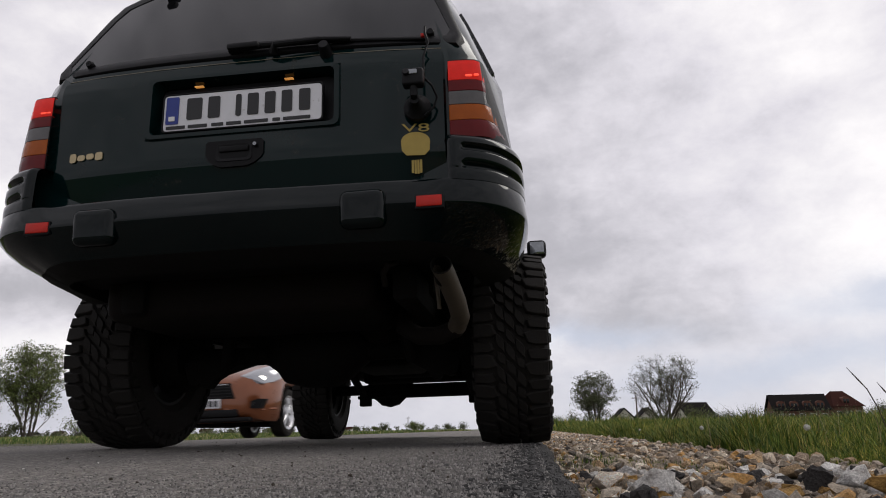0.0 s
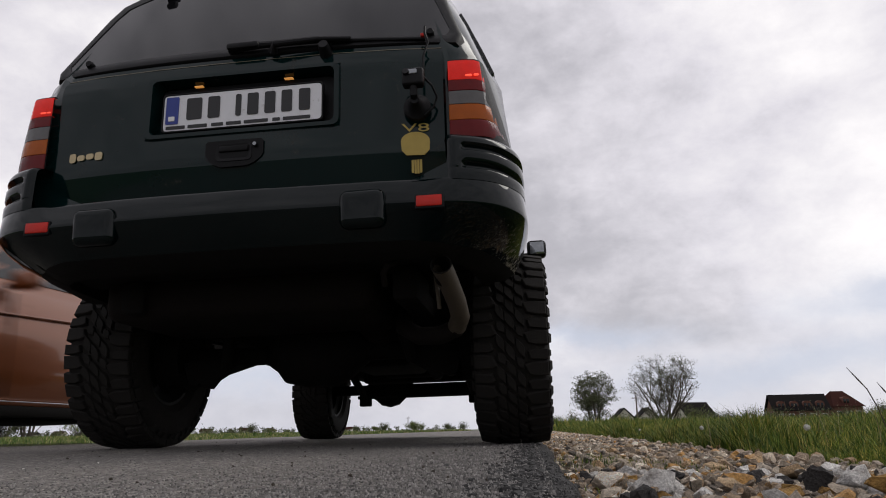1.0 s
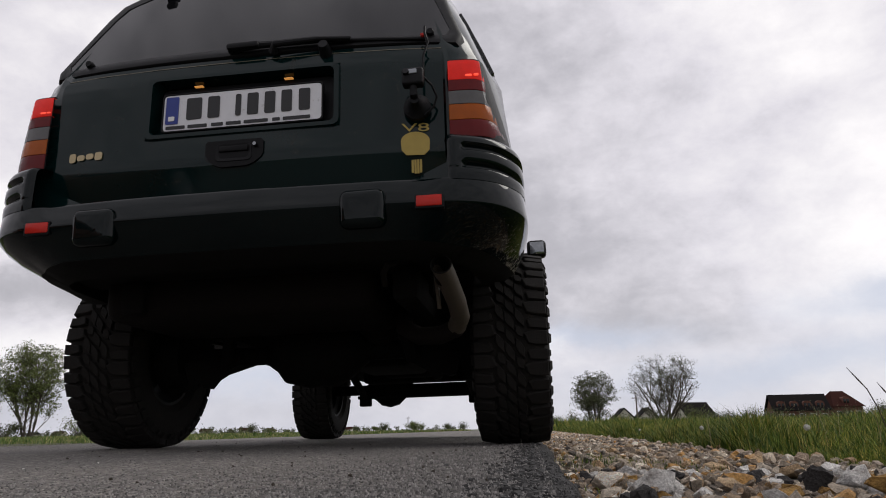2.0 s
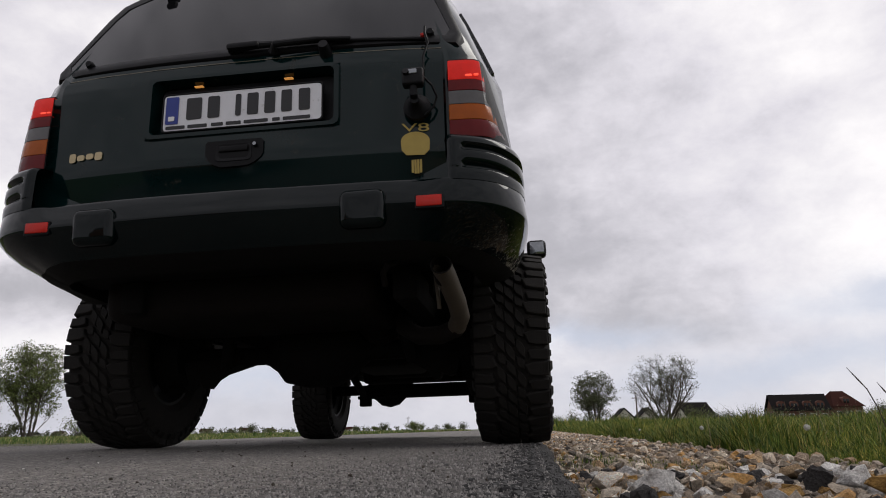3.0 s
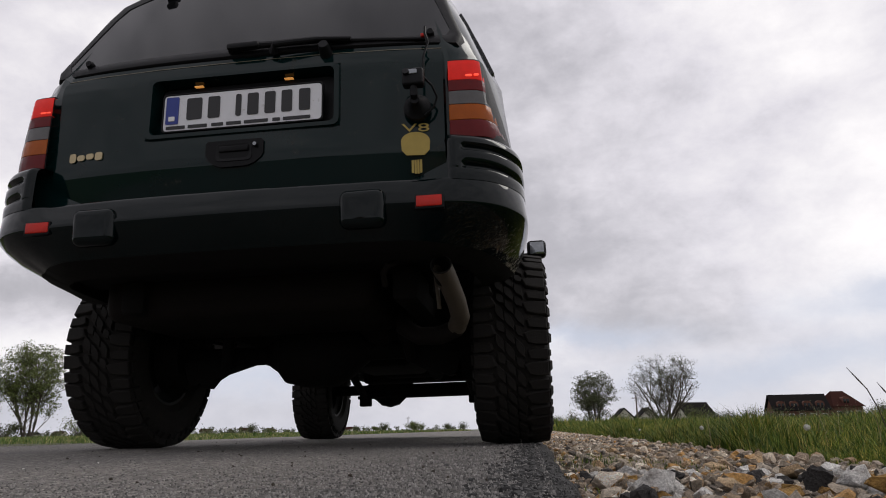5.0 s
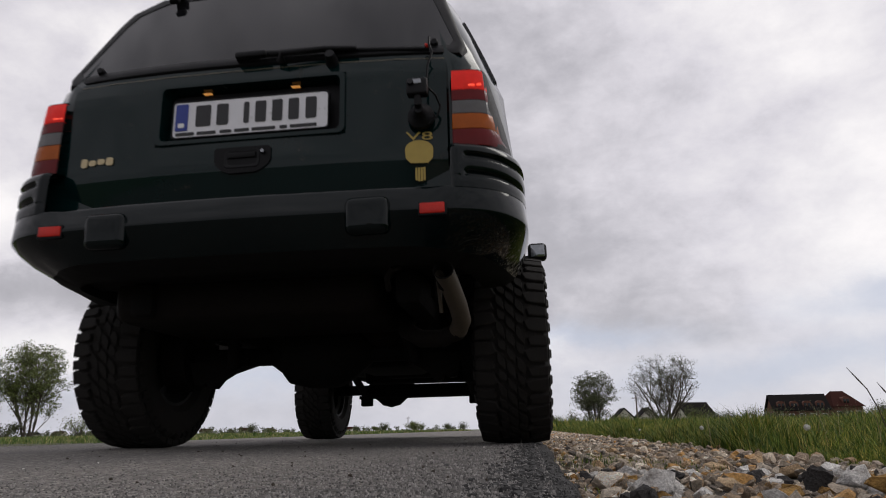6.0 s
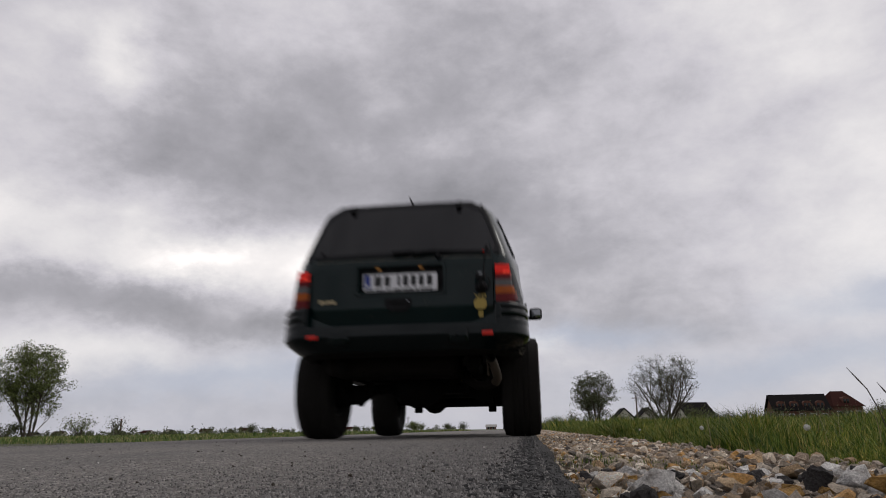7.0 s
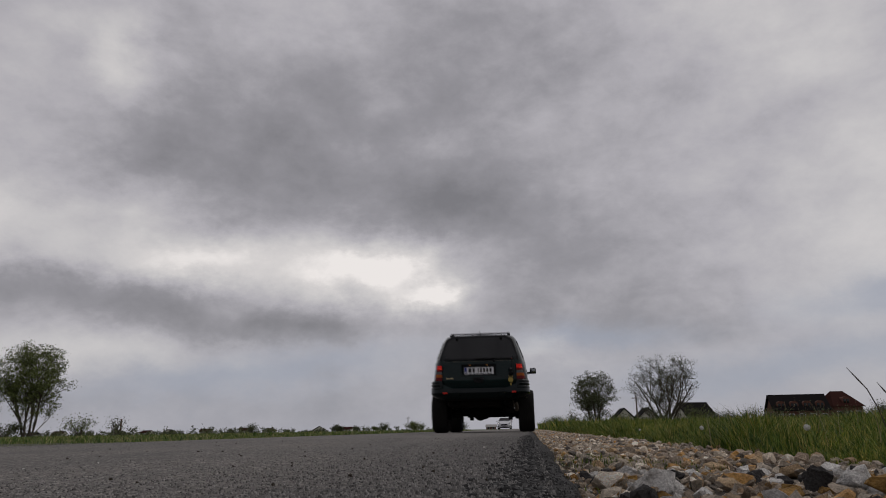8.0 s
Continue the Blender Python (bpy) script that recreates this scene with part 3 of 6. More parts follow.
def body_ring(y, sill, w, belt, bw, roof, rw, lean=0.0, pivot=1.285):
    """One cross-section of a car's shell, from under one side over the roof to the other."""
    half = [(0.55 * w, sill), (0.93 * w, sill + 0.005), (0.975 * w, sill + 0.05), (w, sill + 0.35 * (belt - sill)), (0.995 * w, sill + 0.6 * (belt - sill)), (0.975 * w, belt - 0.10),
            (bw + 0.012, belt - 0.02), (bw, belt + 0.01 * (roof > belt + 0.1)), (bw + (rw - bw) * 0.52, belt + (roof - belt) * 0.50), (rw + 0.012, roof - 0.092 * (roof > belt + 0.1) - 0.004),
            (rw * 0.95, roof - 0.043 * (roof > belt + 0.1) - 0.002), (rw * 0.78, roof - 0.016), (0.0, roof)]
    pts = half + [(-x, z) for x, z in half[-2::-1]]
    return [Vector((x, y + lean * max(0.0, z - pivot), z)) for x, z in pts]


def shell(stations, arches, arch_r, wheel_r):
    """Rings of a car body; the lower edge rises over the wheels."""
    rings = []
    for st in stations:
        y, sill = st[0], st[1]
        for ax in arches:
            d = abs(y - ax)
            if d < arch_r:
                sill = max(sill, wheel_r + math.sqrt(arch_r * arch_r - d * d))
        rings.append(body_ring(y, sill, *st[2:]))
    return rings


def refine(stations, arches, arch_r):
    """Extra stations round the wheel arches, filled in between the given ones."""
    ys = sorted({s[0] for s in stations} | {ax + arch_r * k for ax in arches for k in (-0.999, -0.93, -0.8, -0.6, -0.3, 0, 0.3, 0.6, 0.8, 0.93, 0.999)})
    out = []
    for y in ys:
        for a, b in zip(stations, stations[1:]):
            if a[0] <= y <= b[0]:
                f = (y - a[0]) / (b[0] - a[0])
                out.append(tuple(p + (q - p) * f for p, q in zip(a, b)))
                break
    return out


def side_glass(rings, picks, lo, hi, side, gap):
    """A pane over the shell between the rings picked, held a little proud."""
    rows = []
    for k in picks:
        n = len(rings[k])
        i = 7 if side > 0 else n - 8
        j = 9 if side > 0 else n - 10
        mid = 8 if side > 0 else n - 9
        a, m, b = rings[k][i], rings[k][mid], rings[k][j]
        p, q = a.lerp(m, lo * 2), m.lerp(b, hi * 2 - 1)
        o = Vector((side * gap, 0, gap * 0.4))
        rows.append([p + o, p.lerp(m, 0.6) + o, m.lerp(q, 0.5) + o, q + o, q - o * 0.4, p - o * 0.4])
    return loft(rows, True, True)


def build_suv():
    A0, A1 = SUV_AX, SUV_AX + SUV_BASE
    #      y     sill  width belt  beltw roof  roofw lean
    st = [(0.13, 0.68, 0.725, 1.25, 0.66, 1.71, 0.55, 0.55), (0.19, 0.66, 0.775, 1.255, 0.742, 1.750, 0.598, 0.50), (0.30, 0.64, 0.82, 1.255, 0.78, 1.775, 0.63, 0.41), (0.45, 0.62, 0.862, 1.26, 0.822, 1.790, 0.655, 0.28),
          (1.0, 0.58, 0.87, 1.26, 0.83, 1.800, 0.665, 0.1), (1.9, 0.54, 0.875, 1.255, 0.83, 1.803, 0.665, 0.0), (2.55, 0.54, 0.875, 1.25, 0.81, 1.79, 0.605, -0.1),
          (2.75, 0.54, 0.875, 1.25, 0.80, 1.755, 0.57, -0.35), (3.22, 0.55, 0.87, 1.24, 0.77, 1.27, 0.68, -0.2), (3.5, 0.57, 0.865, 1.21, 0.76, 1.235, 0.66, 0), (4.1, 0.60, 0.85, 1.17, 0.73, 1.19, 0.63, 0),
          (4.36, 0.62, 0.80, 1.12, 0.68, 1.14, 0.58, 0)]
    st = refine(st, (A0, A1), 0.47)
    rings = shell(st, (A0, A1), 0.47, SUV_R + 0.02)
    body = part("body", loft(rings, True, True), GREEN, suv, "dark green painted body shell", smooth=40)

    # tailgate: outer sheet with the sunken number plate bay
    def gate_y(x, z):
        return 0.088 + 0.075 * (abs(x) / 0.67) ** 3 * 0.45 + 0.30 * max(0, z - 1.20) + 0.27 * max(0, 0.885 - z)
    xs = [-0.668, -0.655, -0.55, -0.45, -0.326, -0.300, -0.16, 0, 0.16, 0.300, 0.326, 0.45, 0.55, 0.655, 0.668]
    zs = [0.765, 0.775, 0.83, 0.878, 0.886, 0.93, 0.984, 1.006, 1.06, 1.13, 1.186, 1.206, 1.245, 1.262, 1.272]
    bm = bmesh.new()
    rows = []
    for z in zs:
        r = []
        for x in xs:
            rim = 0.02 if x in (xs[0], xs[-1]) or z in (zs[0], zs[-1]) else 0.0
            bay = -0.058 if abs(x) < 0.302 and 1.005 < z < 1.187 else 0.0
            lip = 0.004 if abs(x) < 0.33 and 0.98 < z < 1.21 and not bay else 0.0
            r.append(bm.verts.new((x, gate_y(x, z) + rim - bay + lip, z)))
        rows.append(r)
    for a, b in zip(rows, rows[1:]):
        for i in range(len(xs) - 1):
            bm.faces.new((a[i], a[i + 1], b[i + 1], b[i]))
    gate = part("tailgate", bm, GREEN, suv, "dark green tailgate with a sunken plate bay", smooth=28)
    part("plate_bay", plate_shape(rounded(-0.297, 1.008, 0.297, 1.184, 0.02), 0.004), BLACK, gate, "black plate bay lining", Matrix.Translation((0, 0.142, 0)))
    # moulding round the bay
    ring_o, ring_i = rounded(-0.330, 0.980, 0.330, 1.209, 0.020, 6), rounded(-0.299, 1.006, 0.299, 1.187, 0.024, 6)
    part("bay_frame", loft([[(x, gate_y(x, z) + 0.01, z) for x, z in ring_o], [(x, gate_y(x, z) - 0.006, z) for x, z in rounded(-0.324, 0.986, 0.324, 1.204, 0.022, 6)],
                            [(x, gate_y(x, z) - 0.006, z) for x, z in rounded(-0.308, 0.999, 0.308, 1.192, 0.020, 6)], [(x, 0.135, z) for x, z in ring_i]]), GREEN, gate)
    for s in (-1, 1):
        lamp = part("plate_lamp", box(s * 0.155 - 0.01, 0.124, 1.181, 0.030, 0.012, 0.004, 0.0015), WARM, gate, "glowing warm plate lamp")
    # gap seam to the bumper and the dark lower band of the gate
    part("handle", plate_shape([(-0.109, 0.950), (-0.101, 0.958), (0.074, 0.958), (0.082, 0.950), (0.083, 0.910), (0.076, 0.896), (0.054, 0.878), (0.030, 0.869), (-0.056, 0.868), (-0.080, 0.878), (-0.101, 0.898), (-0.108, 0.912)], 0.014), HANDLE, gate, "black tailgate handle", Matrix.Translation((0, 0.096, 0)))
    part("handle_recess", loft([[(x, y, z) for x, z in rounded(-0.068 - g, 0.892 - g, 0.040 + g, 0.942 + g, 0.014)] for y, g in ((0.0815, 0.006), (0.0795, 0.005), (0.0800, 0.0), (0.0818, -0.004))]), BLACK, gate, "raised rim of the handle recess")
    part("handle_grip", box(-0.014, 0.080, 0.928, 0.096, 0.008, 0.020, 0.003), HANDLE, gate)
    part("lock", lathe([(-0.004, 0.001), (-0.004, 0.006), (0.006, 0.008), (0.006, 0.001)], 16), MIRROR, gate, "small chrome lock barrel", Matrix.Translation((0.058, 0.073, 0.935)) @ Matrix.Rotation(radians(90), 4, "Z"))

    # number plate in its holder
    holder = part("plate_holder", plate_shape(rounded(-0.267, 1.012, 0.267, 1.140, 0.01), 0.014), PLATE, suv, "white number plate with a blue band", Matrix.Translation((0, 0.108, 0)))
    part("blue_band", plate_shape(rounded(-0.258, 1.036, -0.215, 1.132, 0.004), 0.003), PLATEBLUE, holder, "", Matrix.Translation((0, -0.014, 0)))
    part("band_mark", plate_shape(rounded(-0.247, 1.046, -0.226, 1.062, 0.003), 0.002), FRAMEWHITE, holder, "", Matrix.Translation((0, -0.0172, 0)))
    for x0, x1 in ((-0.192, -0.130), (-0.118, -0.070), (-0.022, 0.000), (0.016, 0.060), (0.074, 0.116), (0.130, 0.172), (0.188, 0.232)):
        part("bar", plate_shape(rounded((x0 + 0.08 * (x1 - x0)), 1.048, (x1 - 0.08 * (x1 - x0)), 1.124, 0.006), 0.002), INK, holder, "", Matrix.Translation((0, -0.0145, 0)))
    for x0, x1 in ((-0.255, -0.19), (-0.18, -0.115), (-0.10, -0.06), (-0.05, 0.00), (0.01, 0.09), (0.105, 0.13), (0.14, 0.23)):
        part("bar", plate_shape(rounded(x0, 1.018, x1, 1.029, 0.002), 0.002), INK, holder, "", Matrix.Translation((0, -0.0145, 0)))
    part("holder_rim", loft([[(x, y, z) for x, z in rounded(-0.268 - g, 1.011 - g, 0.268 + g, 1.141 + g, 0.012)] for y, g in ((0.108, 0.003), (0.092, 0.003), (0.091, 0.0), (0.095, -0.003))]), BLACK, suv, "black plate surround")

    # rear window, wiper
    def win(x, z, off=0.0):
        return Vector((x, 0.117 + 0.485 * (z - 1.27) + 0.042 * (abs(x) / 0.67) ** 3 - off, z))
    def pane(grow, off, n=13):
        rows = []
        for f in (0.0, 0.08, 0.3, 0.5, 0.7, 0.86, 1.0):
            z = 1.287 - grow + (0.435 + 2 * grow) * f
            w = (0.710 + grow) + (0.578 - 0.710) * f
            w -= 0.025 if f == 0.0 else 0.012 if 0.8 < f < 0.9 else 0.10 if f == 1.0 else 0.0
            rows.append([win(w * (2 * i / n - 1), z, off) for i in range(n + 1)])
        return rows
    rows = pane(0.0, 0.016)
    bm = loft(rows, False)
    got = bmesh.ops.extrude_face_region(bm, geom=bm.faces[:])
    bmesh.ops.translate(bm, vec=(0, 0.02, 0), verts=[v for v in got["geom"] if isinstance(v, bmesh.types.BMVert)])
    glass = part("rear_window", bm, GLASS, suv, "dark tinted rear window reflecting the sky", smooth=50)
    part("window_seal", loft([[p for p in [r[0] for r in q] + q[-1][1:-1] + [r[-1] for r in q[::-1]] + q[0][-2:0:-1]] for q in (pane(0.026, -0.03), pane(0.022, 0.004), pane(0.014, 0.016), pane(0.004, 0.019), pane(-0.020, 0.0185), pane(-0.022, 0.014))]), BLACK, suv, "black rubber window seal", smooth=50)
    for x in (-0.585, 0.615):
        part("hinge_knob", lathe([(-0.01, 0.001), (-0.01, 0.010), (0, 0.014), (0.012, 0.012)], 14), BLACK, glass, "", Matrix.Translation(win(x, 1.318, 0.024)) @ Matrix.Rotation(radians(90), 4, "Z"))
    for s in (-1, 1):
        hinge = part("glass_hinge", box(s * 0.41, 0.325, 1.726, 0.050, 0.075, 0.020, 0.007, 3, turn=Matrix.Rotation(radians(24), 4, "X")), BLACK, suv, "black hinge of the rear window")
        part("hinge_pad", box(s * 0.41, 0.283, 1.690, 0.040, 0.020, 0.030, 0.006, 2, turn=Matrix.Rotation(radians(-26), 4, "X")), BLACK, hinge)
    wiper = part("rear_wiper", tube([win(0.10, 1.267, 0.02), win(0.11, 1.282, 0.05), win(0.25, 1.294, 0.045), win(0.36, 1.290, 0.04)], [0.016, 0.012, 0.009, 0.007], 10), BLACK, suv, "black rear wiper")
    part("wiper_blade", tube([win(-0.055, 1.290, 0.03), win(0.05, 1.298, 0.035), win(0.25, 1.297, 0.03), win(0.60, 1.285, 0.025)], [0.012, 0.012, 0.008, 0.006], 8), BLACK, wiper)
    part("blade_block", box(0.0, 0.080, 1.291, 0.11, 0.022, 0.022, 0.008), BLACK, wiper)
    part("blade_tip", box(0.595, 0.108, 1.284, 0.014, 0.012, 0.012, 0.003), REFLECTOR, wiper, "small red wiper tip")
    part("wiper_pivot", tube([win(0.275, 1.250, 0.0), win(0.275, 1.262, 0.05)], [0.024, 0.016], 12), BLACK, wiper)

    # pinstripe across the gate
    part("pinstripe", loft([[Vector((x, gate_y(x, z) - 0.0015, z)) for x in (-0.66, -0.5, -0.3, -0.1, 0.1, 0.3, 0.5, 0.66)] for z in (1.2445, 1.2475)], False), STRIPE, gate, "thin gold pinstripe")

    # rear lamps wrap round the corners
    for s in (-1, 1):
        # x, y and how far the side leans in towards the roof
        plan = [(0.673, 0.098, 0.0), (0.676, 0.0965, 0.0), (0.70, 0.097, 0.0), (0.74, 0.099, 0.0), (0.772, 0.105, 0.1), (0.797, 0.118, 0.3), (0.818, 0.142, 0.6), (0.836, 0.178, 0.85), (0.850, 0.23, 1.0), (0.862, 0.30, 1.0), (0.868, 0.36, 1.0)]
        def column(z0, z1, grow=0.0):
            rr = []
            for x, y, lean in plan:
                col = []
                for f, o in ((0, 0.014), (0.0, 0.0006), (0.02, 0.0), (0.5, -0.0005), (0.98, 0.0), (1.0, 0.0006), (1.0, 0.014)):
                    z = z0 + (z1 - z0) * f
                    xx = 0.672 + (x - 0.672) * (0.96 if s > 0 else 0.87) - (0.06 + 0.13 * lean) * max(0.0, z - 0.94) * (x - 0.672) / 0.15
                    col.append(Vector((s * (xx - grow * lean), y + o + 0.04 * max(0, z - 1.0) - grow * (1 - lean), z)))
                rr.append(col)
            return rr
        lamp = part("tail_lamp", loft(column(0.909, 1.186, -0.005), False), BLACK, suv, "red and amber wrap-round tail lamp, lit")
        part("brake_lens", loft(column(1.112, 1.180), False), REDLIT, lamp, "lit red lens", smooth=24)
        part("red_lens", loft(column(1.073, 1.1105), False), RED, lamp, "deep red lens", smooth=24)
        part("reversing_lens", loft(column(1.0255, 1.0715), False), SMOKE, lamp, "grey smoked lens", smooth=24)
        part("indicator_lens", loft(column(0.972, 1.024), False), AMBER, lamp, "amber lens", smooth=24)
        part("lower_lens", loft(column(0.914, 0.9705), False), RED, lamp, "deep red lens", smooth=24)
        for x, w in ((0.738, 0.022), (0.762, 0.016)) if s > 0 else ((0.684, 0.016), (0.704, 0.022)):
            part("bulb_glow", box(s * x, 0.1045, 1.124, w, 0.008, 0.007, 0.003), REDHOT, lamp, "bright glowing bulb spot")

    # bumper swept round the corners
    plan = [(-0.888, 0.62), (-0.896, 0.44), (-0.892, 0.27), (-0.858, 0.172), (-0.798, 0.096), (-0.712, 0.050), (-0.60, 0.026), (-0.40, 0.010), (-0.2, 0.003), (0, 0.0)]
    plan = plan + [(-x, y) for x, y in plan[-2::-1]]
    def curved(path, steps=4):
        out = []
        for i in range(len(path) - 1):
            p0, p1, p2, p3 = (Vector(path[max(0, min(len(path) - 1, i + j))]) for j in (-1, 0, 1, 2))
            for k in range(steps):
                f = k / steps
                q = 0.5 * (2 * p1 + (p2 - p0) * f + (2 * p0 - 5 * p1 + 4 * p2 - p3) * f * f + (3 * p1 - p0 - 3 * p2 + p3) * f ** 3)
                out.append((q.x, q.y))
        return out + [path[-1]]
    plan = curved(plan)
    def sweep(path, section):
        rr = []
        for i, (x, y) in enumerate(path):
            a, b = path[max(0, i - 1)], path[min(len(path) - 1, i + 1)]
            d = Vector((b[0] - a[0], b[1] - a[1], 0)).normalized()
            n = Vector((-d.y, d.x, 0))
            rr.append([Vector((x, y, 0)) + n * o + Vector((0, 0, z)) for o, z in section(x, y)])
        return rr
    def main_section(x, y):
        k = min(1.0, max(0.0, (abs(x) - 0.55) / 0.2)) * (1 - min(1.0, max(0.0, (y - 0.26) / 0.34)))
        c = 1 - min(1.0, max(0.0, (abs(x) - 0.60) / 0.09))
        return [(0.13, 0.772), (0.05, 0.771), (0.010 + 0.02 * c, 0.767), (0.004 + 0.018 * c, 0.757), (0.004 * c, 0.700), (0.0, 0.691), (0.002, 0.684), (0.014 + 0.014 * k, 0.655), (0.03 + 0.045 * k, 0.62), (0.05 + 0.085 * k, 0.588), (0.085 + 0.11 * k, 0.565), (0.17 + 0.05 * k, 0.558), (0.19 + 0.05 * k, 0.60), (0.19 + 0.05 * k, 0.74)]
    bumper = part("rear_bumper", loft(sweep(plan, lambda x, y: main_section(x, y)[:10]), False), SPLASH, suv, "dark green rear bumper, mud splashed at one corner", smooth=40)
    # shade put into the colour: black replaces paint that would reflect pale here
    part("bumper_return", loft(sweep(plan, lambda x, y: main_section(x, y)[9:]), False), UNDER, bumper, "underside of the bumper, coloured matt black for its shade", smooth=40)
    # ribbed corner caps, flush with the bumper: two grooves that run out before the inner end
    def cap_section(x, y):
        g = min(1.0, max(0.0, (abs(x) - 0.706) / 0.016))
        g = g * g * (3 - 2 * g)
        inner = max(0.0, 1 - (abs(x) - 0.672) / 0.016)
        prof = [(0.03, 0.754), (0.004, 0.760), (0.003, 0.775), (0.003, 0.793), (0.005 + 0.001 * g, 0.797), (0.003 + 0.013 * g, 0.801), (0.003 + 0.015 * g, 0.809), (0.004 + 0.006 * g, 0.816), (0.004, 0.822), (0.004, 0.850), (0.005 + 0.002 * g, 0.855),
                (0.005 + 0.013 * g, 0.859), (0.005 + 0.015 * g, 0.868), (0.006 + 0.006 * g, 0.875), (0.006, 0.881), (0.008, 0.893), (0.014, 0.904), (0.026, 0.911), (0.05, 0.914), (0.09, 0.914)]
        return [(o + 0.016 * inner * inner, z) for o, z in prof]
    for s in (-1, 1):
        path = [p for p in curved(plan, 3) if s * p[0] > 0.668]
        part("bumper_corner", loft(sweep(path, cap_section), False, False), SPLASH, bumper, "ribbed dark green bumper corner", smooth=50)
        part("overrider", box(s * 0.417, 0.025, 0.676, 0.138, 0.06, 0.116, 0.026, 6, turn=Matrix.Rotation(radians(4), 4, "X")), SPLASH, bumper, "raised bumper pad")
        part("reflector", box(s * 0.612, 0.029, 0.689, 0.076, 0.02, 0.034, 0.004), REFLECTOR, bumper, "small red reflector", m=None)
        part("reflector_frame", box(s * 0.613, 0.0325, 0.688, 0.086, 0.02, 0.044, 0.004), BLACK, bumper)
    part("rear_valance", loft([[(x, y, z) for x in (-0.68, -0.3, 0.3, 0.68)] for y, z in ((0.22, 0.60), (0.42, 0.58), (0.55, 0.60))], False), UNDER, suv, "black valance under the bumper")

    # badges
    def lie(x, z=0.9):
        slope = math.atan(0.101 * x * abs(x) / 0.3008)
        return Matrix.Translation((x, gate_y(x, z) - 0.0015, 0)) @ Matrix.Rotation(slope, 4, "Z") @ Matrix.Translation((-x, 0, 0))
    for k, (x0, x1, z0, z1) in enumerate(((-0.592, -0.568, 0.934, 0.966), (-0.563, -0.535, 0.938, 0.958), (-0.530, -0.502, 0.940, 0.960), (-0.497, -0.470, 0.934, 0.962))):
        part("badge_bar", plate_shape(rounded(x0, z0, x1, z1, 0.008), 0.003), PALEGOLD, gate, "", lie((x0 + x1) / 2))
    # plain gold emblem: a rounded dome over four short bars
    dome = [(0.564 + 0.045 * math.cos(a), 0.915 + 0.031 * math.sin(a)) for a in (radians(k * 15) for k in range(13))] + [(0.521, 0.885), (0.536, 0.868), (0.592, 0.868), (0.607, 0.885)]
    part("emblem", plate_shape(dome, 0.0015), GOLD, gate, "plain gold emblem sticker", lie(0.564))
    for k in range(4):
        part("emblem_bar", plate_shape(rounded(0.549 + 0.0085 * k, 0.811 + 0.003 * (k in (0, 3)), 0.556 + 0.0085 * k, 0.876, 0.002, 2), 0.0015), GOLD, gate, "", lie(0.564, 0.845))
    cu = bpy.data.curves.new("decal", "FONT")
    cu.body, cu.size, cu.extrude, cu.align_x = "V8", 0.052, 0.0008, "CENTER"
    tmp = bpy.data.objects.new("decal", cu)
    scene.collection.objects.link(tmp)
    me = bpy.data.meshes.new_from_object(tmp.evaluated_get(bpy.context.evaluated_depsgraph_get()))
    bpy.data.objects.remove(tmp)
    me.materials.clear()
    me.materials.append(GOLD)
    v8 = new("decal", me)
    v8.parent = gate
    v8.matrix_basis = lie(0.566) @ Matrix.Translation((0.566, -0.0015, 0.947)) @ Matrix.Rotation(radians(90), 4, "X") @ Matrix.Diagonal((1.55, 0.75, 1, 1))

    # action camera on a suction mount, and its lead
    mount = part("suction_mount", lathe([(0.02, 0.001), (0.02, 0.044), (0.006, 0.042), (-0.006, 0.026), (-0.03, 0.016), (-0.045, 0.014), (-0.045, 0.001)], 20), BLACK, suv, "black suction mount on the tailgate", Matrix.Translation((0.575, 0.074, 1.018)) @ Matrix.Rotation(radians(90), 4, "Z"))
    part("camera_case", box(0.575, 0.018, 1.082, 0.066, 0.038, 0.056, 0.008, 3), BLACK, suv, "small action camera in a clear case")
    part("camera_front", box(0.570, -0.001, 1.095, 0.040, 0.005, 0.018, 0.004), MIRROR, suv, "silver camera front")
    part("camera_lens", lathe([(0.0, 0.001), (0.0, 0.009), (0.012, 0.011), (0.012, 0.001)], 16), GLASS, suv, "", Matrix.Translation((0.556, -0.012, 1.093)) @ Matrix.Rotation(radians(90), 4, "Z"))
    part("camera_arm", tube([(0.575, 0.05, 1.02), (0.575, 0.02, 1.03), (0.575, 0.018, 1.06)], 0.012, 10), BLACK, suv)
    part("camera_lead", tube([(0.606, 0.085, 1.30), (0.606, 0.075, 1.27), (0.615, 0.08, 1.24), (0.598, 0.083, 1.19), (0.598, 0.075, 1.13), (0.602, 0.03, 1.098)], 0.004, 6), BLACK, suv, "thin black camera lead")
    part("camera_loop", tube([(0.605, 0.03, 1.09), (0.628, 0.05, 1.07), (0.640, 0.07, 1.04), (0.628, 0.075, 1.01), (0.60, 0.075, 0.985)], 0.004, 6), BLACK, suv)

    # side windows, screen
    keys = [s[0] for s in st]
    def near(y):
        return min(range(len(keys)), key=lambda k: abs(keys[k] - y))
    for s in (-1, 1):
        for a, b, nm in ((0.44, 1.05, "quarter_window"), (1.2, 1.9, "rear_side_window"), (1.95, 2.6, "front_side_window")):
            ks = [k for k in range(len(keys)) if a - 0.01 <= keys[k] <= b + 0.01]
            if len(ks) < 2:
                ks = [near(a), near(b)]
            part(nm, side_glass(rings, ks, 0.10, 0.86, s, 0.006), GLASS, suv, "dark tinted side window")
    i0, i1 = near(2.75), near(3.22)
    n = len(rings[0])
